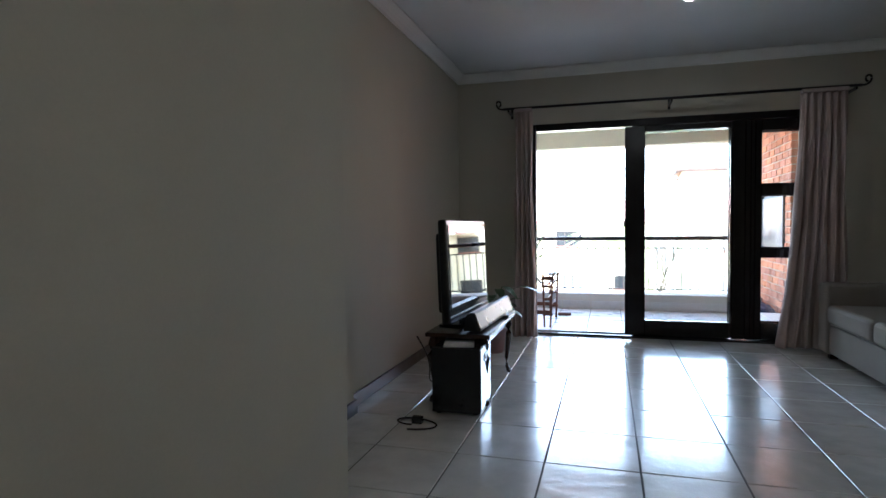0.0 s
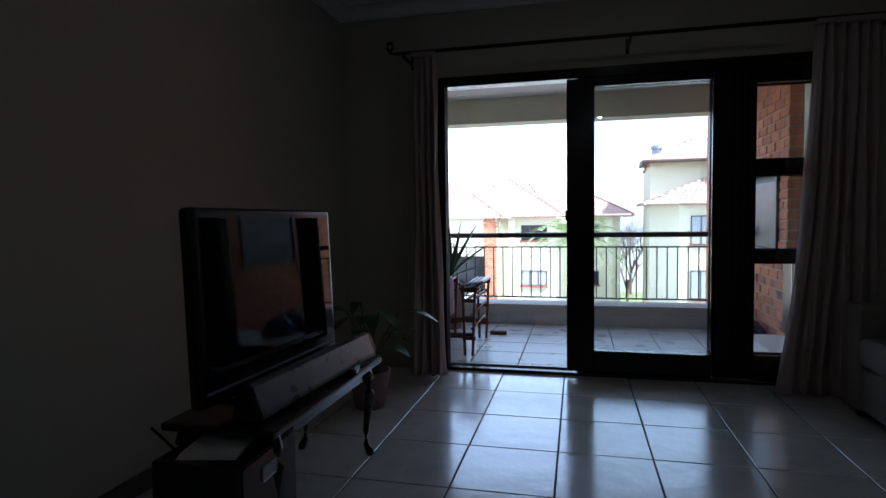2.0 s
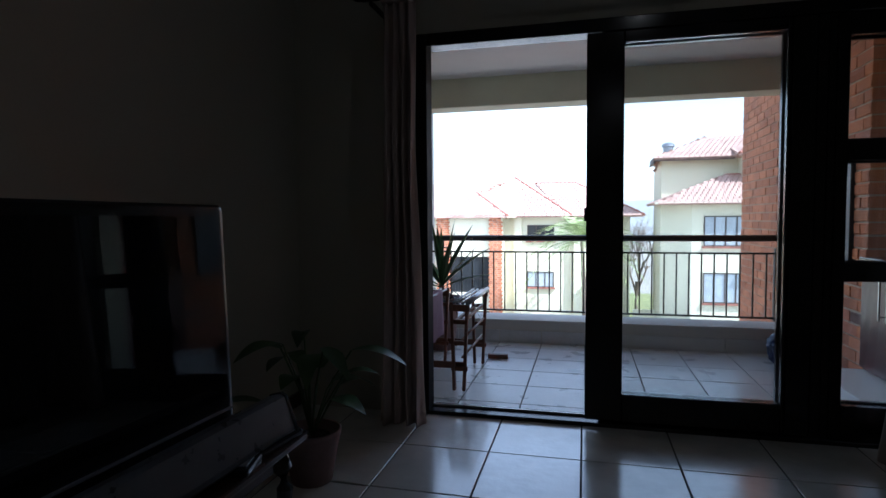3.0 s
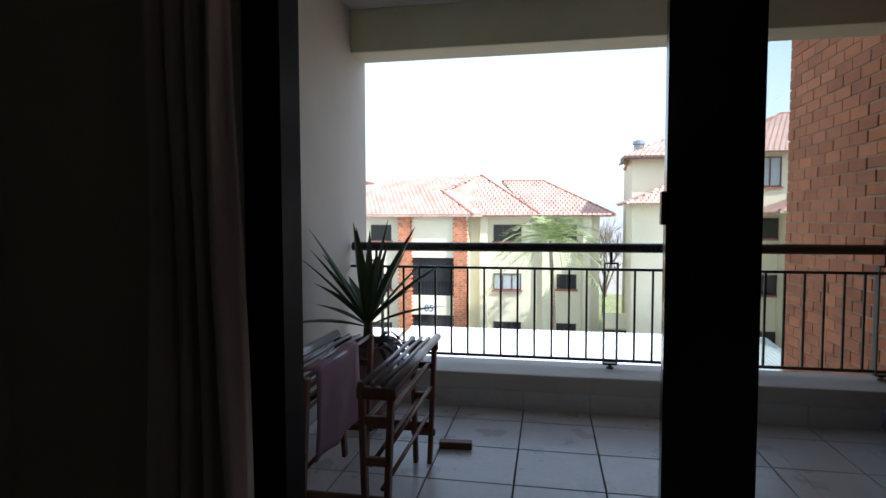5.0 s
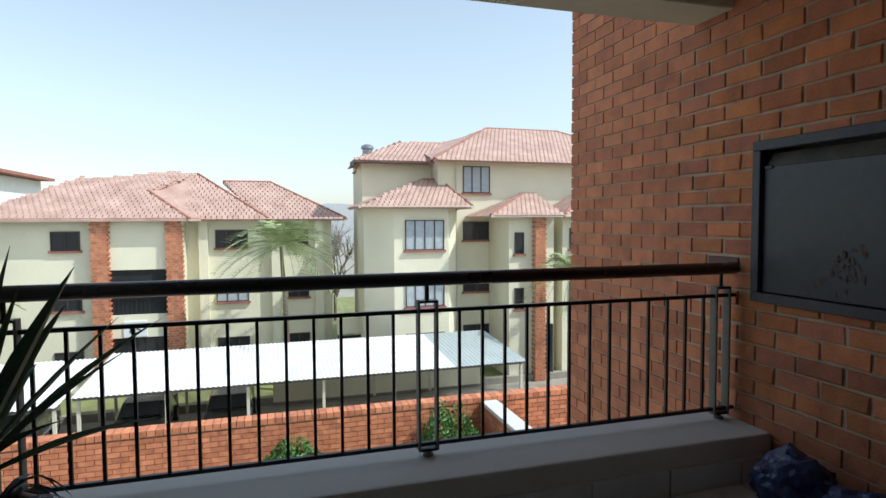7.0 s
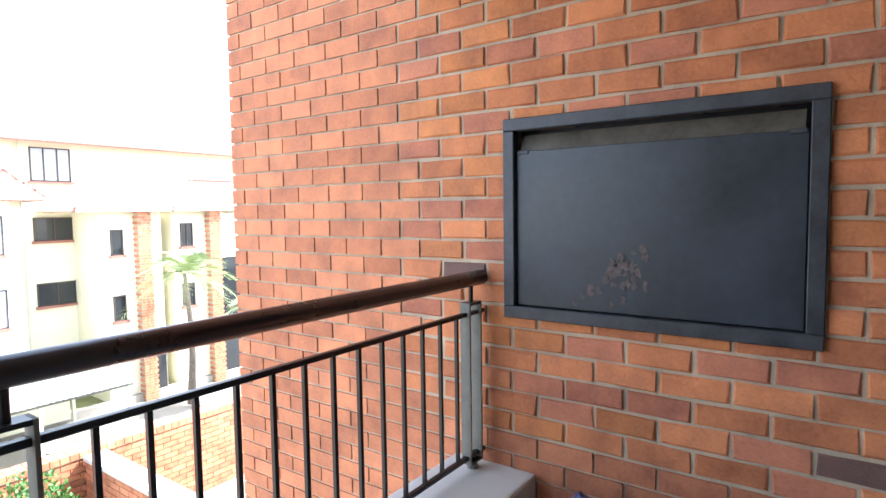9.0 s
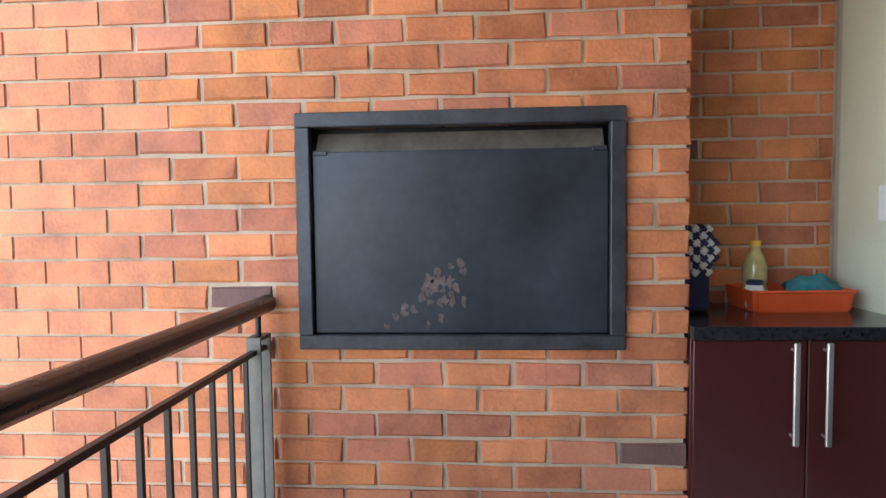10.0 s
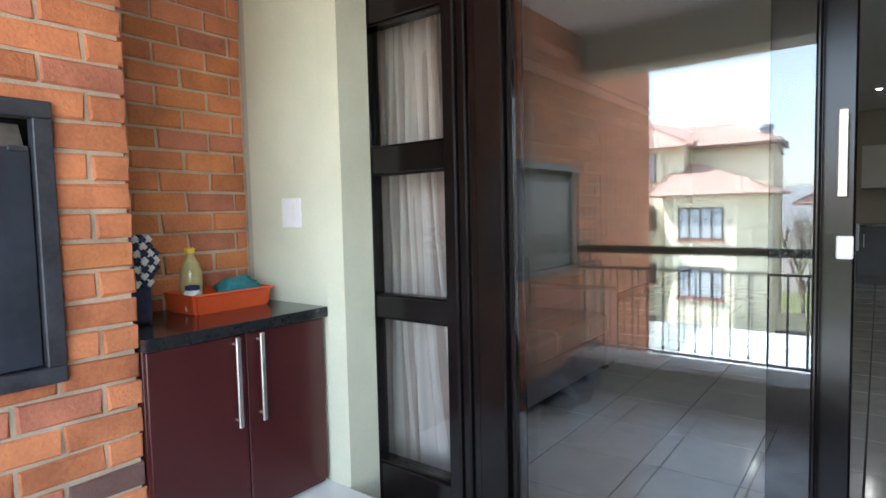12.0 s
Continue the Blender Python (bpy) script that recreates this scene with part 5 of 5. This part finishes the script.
def palm(x, y, z, h, fronds, ln, seed, label):
    rq = random.Random(seed)
    t = thing("palm_tree", label, "palm tree", x, y, z, group="garden palms")
    part("trunk", path_tube([(0.10 * math.sin(k * 0.4), 0.05 * math.cos(k * 0.5), h * k / 10) for k in range(11)], [0.17 - 0.009 * k for k in range(11)], 10), BARK, t)
    bm = bmesh.new()
    for f in range(fronds):
        a = f * 2.399
        el = 1.25 - 1.5 * (f / fronds)
        w = Vector((math.cos(a) * math.cos(el), math.sin(a) * math.cos(el), math.sin(el)))
        L = ln * rq.uniform(0.85, 1.1)
        side = w.cross(Vector((0, 0, 1))).normalized()
        prev = None
        for k in range(26):
            u = (k + 1) / 26
            p = Vector((0, 0, h)) + w * L * u + Vector((0, 0, -0.65 * L * u * u))
            if prev is not None:
                q = [prev + side * 0.012, prev - side * 0.012, p - side * 0.01, p + side * 0.01]
                bm.faces.new([bm.verts.new(c) for c in q])
                for s in (-1, 1):
                    l = 0.75 * math.sin(min(1, u * 1.4 + 0.15) * 2.4) + 0.10
                    e = p + side * s * l * 0.8 + w * l * 0.45 + Vector((0, 0, -0.30 * l + rq.uniform(-0.08, 0.08)))
                    bm.faces.new([bm.verts.new(c) for c in (p, p + w * 0.05, e)])
            prev = p
    part("crown", bm, LEAF_PALM, t)
    return t


palm(-0.05, 27.6, GZ, 6.9, 40, 3.4, 1, "feathery palm tree in front of the house")
palm(-12.6, 28.5, GZ, 4.6, 16, 1.9, 2, "small palm beside the house")
palm(12.9, 23.6, GZ, 5.6, 22, 2.4, 3, "palm tree by the neighbouring house")
palm(15.5, 22.0, GZ, 4.0, 16, 2.0, 4, "young palm in the planting bed")


def bare_tree(x, y, z, h, seed):
    rt = random.Random(seed)
    t = thing("bare_tree", "leafless grey winter tree behind the houses", "tree", x, y, z, group="bare trees")
    bm = bmesh.new()
    twigs = bmesh.new()

    def grow(p, d, l, r, n):
        e = p + d * l
        add_tube(bm if n > 2 else twigs, p, e, r, r * 0.65, 6 if n > 2 else 3, False)
        if n:
            for _ in range(3 if n > 2 else 4):
                q = (d + Vector((rt.uniform(-.7, .7), rt.uniform(-.7, .7), rt.uniform(-.1, .6)))).normalized()
                grow(p + d * l * rt.uniform(0.6, 1), q, l * rt.uniform(0.6, 0.8), r * 0.6, n - 1)
    grow(Vector((0, 0, 0)), Vector((0, 0, 1)), h * 0.33, 0.16, 4)
    part("trunk", bm, BARK, t)
    part("crown", twigs, TWIG, t)


for k, (x, y, h) in enumerate(((4.2, 46, 11.5), (3.2, 52, 11), (-19, 48, 12), (-16, 55, 12), (5.5, 58, 12))):
    bare_tree(x, y, GZ - 1, h, k)
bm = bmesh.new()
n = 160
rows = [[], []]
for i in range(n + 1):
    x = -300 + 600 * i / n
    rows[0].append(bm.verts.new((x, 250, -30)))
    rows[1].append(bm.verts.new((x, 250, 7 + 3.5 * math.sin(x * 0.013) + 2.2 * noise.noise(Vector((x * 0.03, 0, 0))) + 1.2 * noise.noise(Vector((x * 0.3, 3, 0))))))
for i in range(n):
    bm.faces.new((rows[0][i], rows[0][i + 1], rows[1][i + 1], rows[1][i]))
structure("backdrop", bm, HILL, "wooded hill on the horizon, greyed by painted haze", "hill")

# ---- brickwork of the barbecue wall ----
wall = thing("wall_brick", "orange-red face-brick wall around the barbecue", "wall", kind="structure")
bm = box(FX + 0.008, FX + 0.106, 0.947, BRY0 - 0.001, -3.4, 3.2)
add_box(bm, FX + 0.008, FX + 0.106, BRY1 + 0.001, 3.84, -3.4, 3.2)
add_box(bm, FX + 0.008, FX + 0.106, BRY0 - 0.001, BRY1 + 0.001, -3.4, BRZ0)
add_box(bm, FX + 0.008, FX + 0.106, BRY0 - 0.001, BRY1 + 0.001, BRZ1, 3.2)
add_box(bm, FX + 0.107, NX + 0.1, 0.947, 3.84, -3.4, 3.2)
add_box(bm, NX + 0.008, NX + 0.108, WO, 0.946, -0.02, 3.2)
part("mortar_bed", bm, MORTAR, wall, "sandy recessed mortar joints")


def brick_mesh(name, ly, seed):
    """One face brick: chipped front arrises, face towards -x."""
    rb = random.Random(seed)
    bm = bmesh.new()
    c = 0.006
    j = lambda s: rb.uniform(-s, s)  # noqa: E731
    def ring(x, iy, iz, s):
        return [bm.verts.new((x + j(s * 0.6), sy_ * (ly / 2 - iy) + j(s), sz_ * (0.036 - iz) + j(s))) for sy_, sz_ in ((-1, -1), (1, -1), (1, 1), (-1, 1))]
    r0, r1, r2 = ring(0.104, 0, 0, 0), ring(c, 0, 0, 0.0032), ring(0, c, c, 0.0042)
    for u, v in ((r0, r1), (r1, r2)):
        for k in range(4):
            bm.faces.new((u[k], u[(k + 1) % 4], v[(k + 1) % 4], v[k]))
    bm.faces.new(r2)
    bmesh.ops.recalc_face_normals(bm, faces=bm.faces)
    me = bpy.data.meshes.new(name)
    bm.to_mesh(me)
    bm.free()
    return me


full = [brick_mesh("brick", 0.206, k) for k in range(9)]
half = [brick_mesh("half_brick", 0.098, 20 + k) for k in range(3)]
dark = [m.copy() for m in full[:2]]
rose = [m.copy() for m in full[3:7]] + [m.copy() for m in full[3:7]]
for k_, m_ in enumerate(rose):
    m_.materials.append((BRICK_ROSE, BRICK_AMBER)[k_ // 4])
for m_ in full + half:
    m_.materials.append(BRICK)
for m_ in dark:
    m_.materials.append(BRICK_DARK)
rbk = random.Random(21)
far_cells, near = [], 0


def lay(x, y, z, ly, close):
    global near
    if close:
        me = rbk.choice(half) if ly < 0.15 else (rbk.choice(dark) if rbk.random() < 0.012 else rbk.choice(full + rose))
        ob = new("brick", me)
        ob.matrix_basis = pose(x + rbk.uniform(-0.0025, 0.002), y + rbk.uniform(-0.0015, 0.0015), z + rbk.uniform(-0.0012, 0.0012), rbk.uniform(-0.7, 0.7), 0, rbk.uniform(-0.7, 0.7))
        ob.scale = (1, (ly / (0.098 if ly < 0.15 else 0.206)), 1)
        ob.parent = wall
        near += 1
    else:
        far_cells.append(unit(x + 0.052 + rbk.uniform(-0.002, 0.002), y, z, 0.104, ly, 0.072))


for k in range(-58, 19):
    z = 1.5646 + 0.0827 * k + 0.0413
    if not -3.3 < z < 3.1:
        continue
    y = 0.935
    first = True
    while y < 3.855:
        ly = 0.098 if (first and k % 2) else 0.206
        first = False
        y0, y1 = y, min(y + ly, 3.855)
        y = y1 + 0.011
        spans = [(y0, y1)]
        if BRZ0 + 0.04 < z < BRZ1 - 0.04:
            spans = [s for s in ((y0, min(y1, BRY0 - 0.003)), (max(y0, BRY1 + 0.003), y1)) if s[1] - s[0] > 0.02]
        for s0, s1 in spans:
            lay(FX, (s0 + s1) / 2, z, s1 - s0, 0.3 < z < 2.05 and s0 < 2.50)
for k in range(-9, 11):
    z = 1.5646 + 0.0827 * k + 0.0413
    if not 0.85 < z < BZ:
        continue
    y = 0.935
    first = True
    while y > WO + 0.03:
        ly = 0.098 if (first and k % 2) else 0.206
        first = False
        y0 = max(y - ly, WO + 0.014)
        lay(NX, (y0 + y) / 2, z, y - y0, z < 2.0)
        y = y0 - 0.011
boxes_mesh("brick_courses", far_cells, BRICK_J, wall, "further brick courses")

# ---- floor tiles ----
TW, TL = 0.427, 0.4535


def tile_mesh(name, dx, dy, material):
    bm = box(-dx / 2, dx / 2, -dy / 2, dy / 2, -0.012, 0.0, 0.0015)
    me = bpy.data.meshes.new(name)
    bm.to_mesh(me)
    bm.free()
    me.materials.append(material)
    return me


tm = tile_mesh("tile", TW - 0.008, TL - 0.008, TILE)
floor_ob = bpy.data.objects["floor"]
rti = random.Random(3)
rest = []
ix0, ix1 = math.ceil((XL + 0.02) / TW), int(XR / TW)
for ix in range(-4, 7):
    for iy in range(-22, 1):
        xa, xb = -0.006 + ix * TW, -0.006 + (ix + 1) * TW
        ya, yb = -0.042 + (iy - 1) * TL, -0.042 + iy * TL
        xa, xb = max(xa, XL), min(xb, XR)
        if xb - xa < 0.03:
            continue
        sx_ = (xb - xa - 0.008) / (TW - 0.008)
        ob = new("tile", tm)
        ob.matrix_basis = pose((xa + xb) / 2, (ya + yb) / 2, rti.uniform(-0.0006, 0.0006), rti.uniform(-0.05, 0.05), rti.uniform(-0.05, 0.05), 180 * rti.randint(0, 1)) @ Matrix.Diagonal((sx_, 1, 1, 1))
        ob.parent = floor_ob
tb = tile_mesh("tile", 0.397, 0.397, TILE_OUT)
bal = bpy.data.objects["balcony_floor"]
for ix in range(-5, 5):
    for iy in range(0, 6):
        xa, xb = max(BX0, 0.012 + ix * 0.379), min(1.69, 0.012 + (ix + 1) * 0.379)
        ya, yb = max(0.104, 1.82 - (iy + 1) * 0.38), 1.82 - iy * 0.38
        if yb - ya < 0.03 or xb - xa < 0.03:
            continue
        ob = new("tile", tb)
        ob.matrix_basis = pose((xa + xb) / 2, (ya + yb) / 2, -0.02, 0, 0, 0) @ Matrix.Diagonal(((xb - xa - 0.008) / 0.397, (yb - ya - 0.008) / 0.397, 1, 1))
        ob.parent = bal
    xa, xb = max(BX0, 0.012 + ix * 0.379), min(1.69, 0.012 + (ix + 1) * 0.379)
    if xb - xa > 0.03:
        ob = new("tile", tb)
        ob.matrix_basis = pose((xa + xb) / 2, 1.918, -0.02, 0, 0, 0) @ Matrix.Diagonal(((xb - xa - 0.008) / 0.397, 0.188 / 0.397, 1, 1))
        ob.parent = bal
        ob = new("skirting_tile", tb)
        ob.matrix_basis = pose((xa + xb) / 2, 2.009, 0.037, 90, 0, 0) @ Matrix.Diagonal(((xb - xa - 0.008) / 0.397, 0.112 / 0.397, 1, 1))
        ob.parent = bal
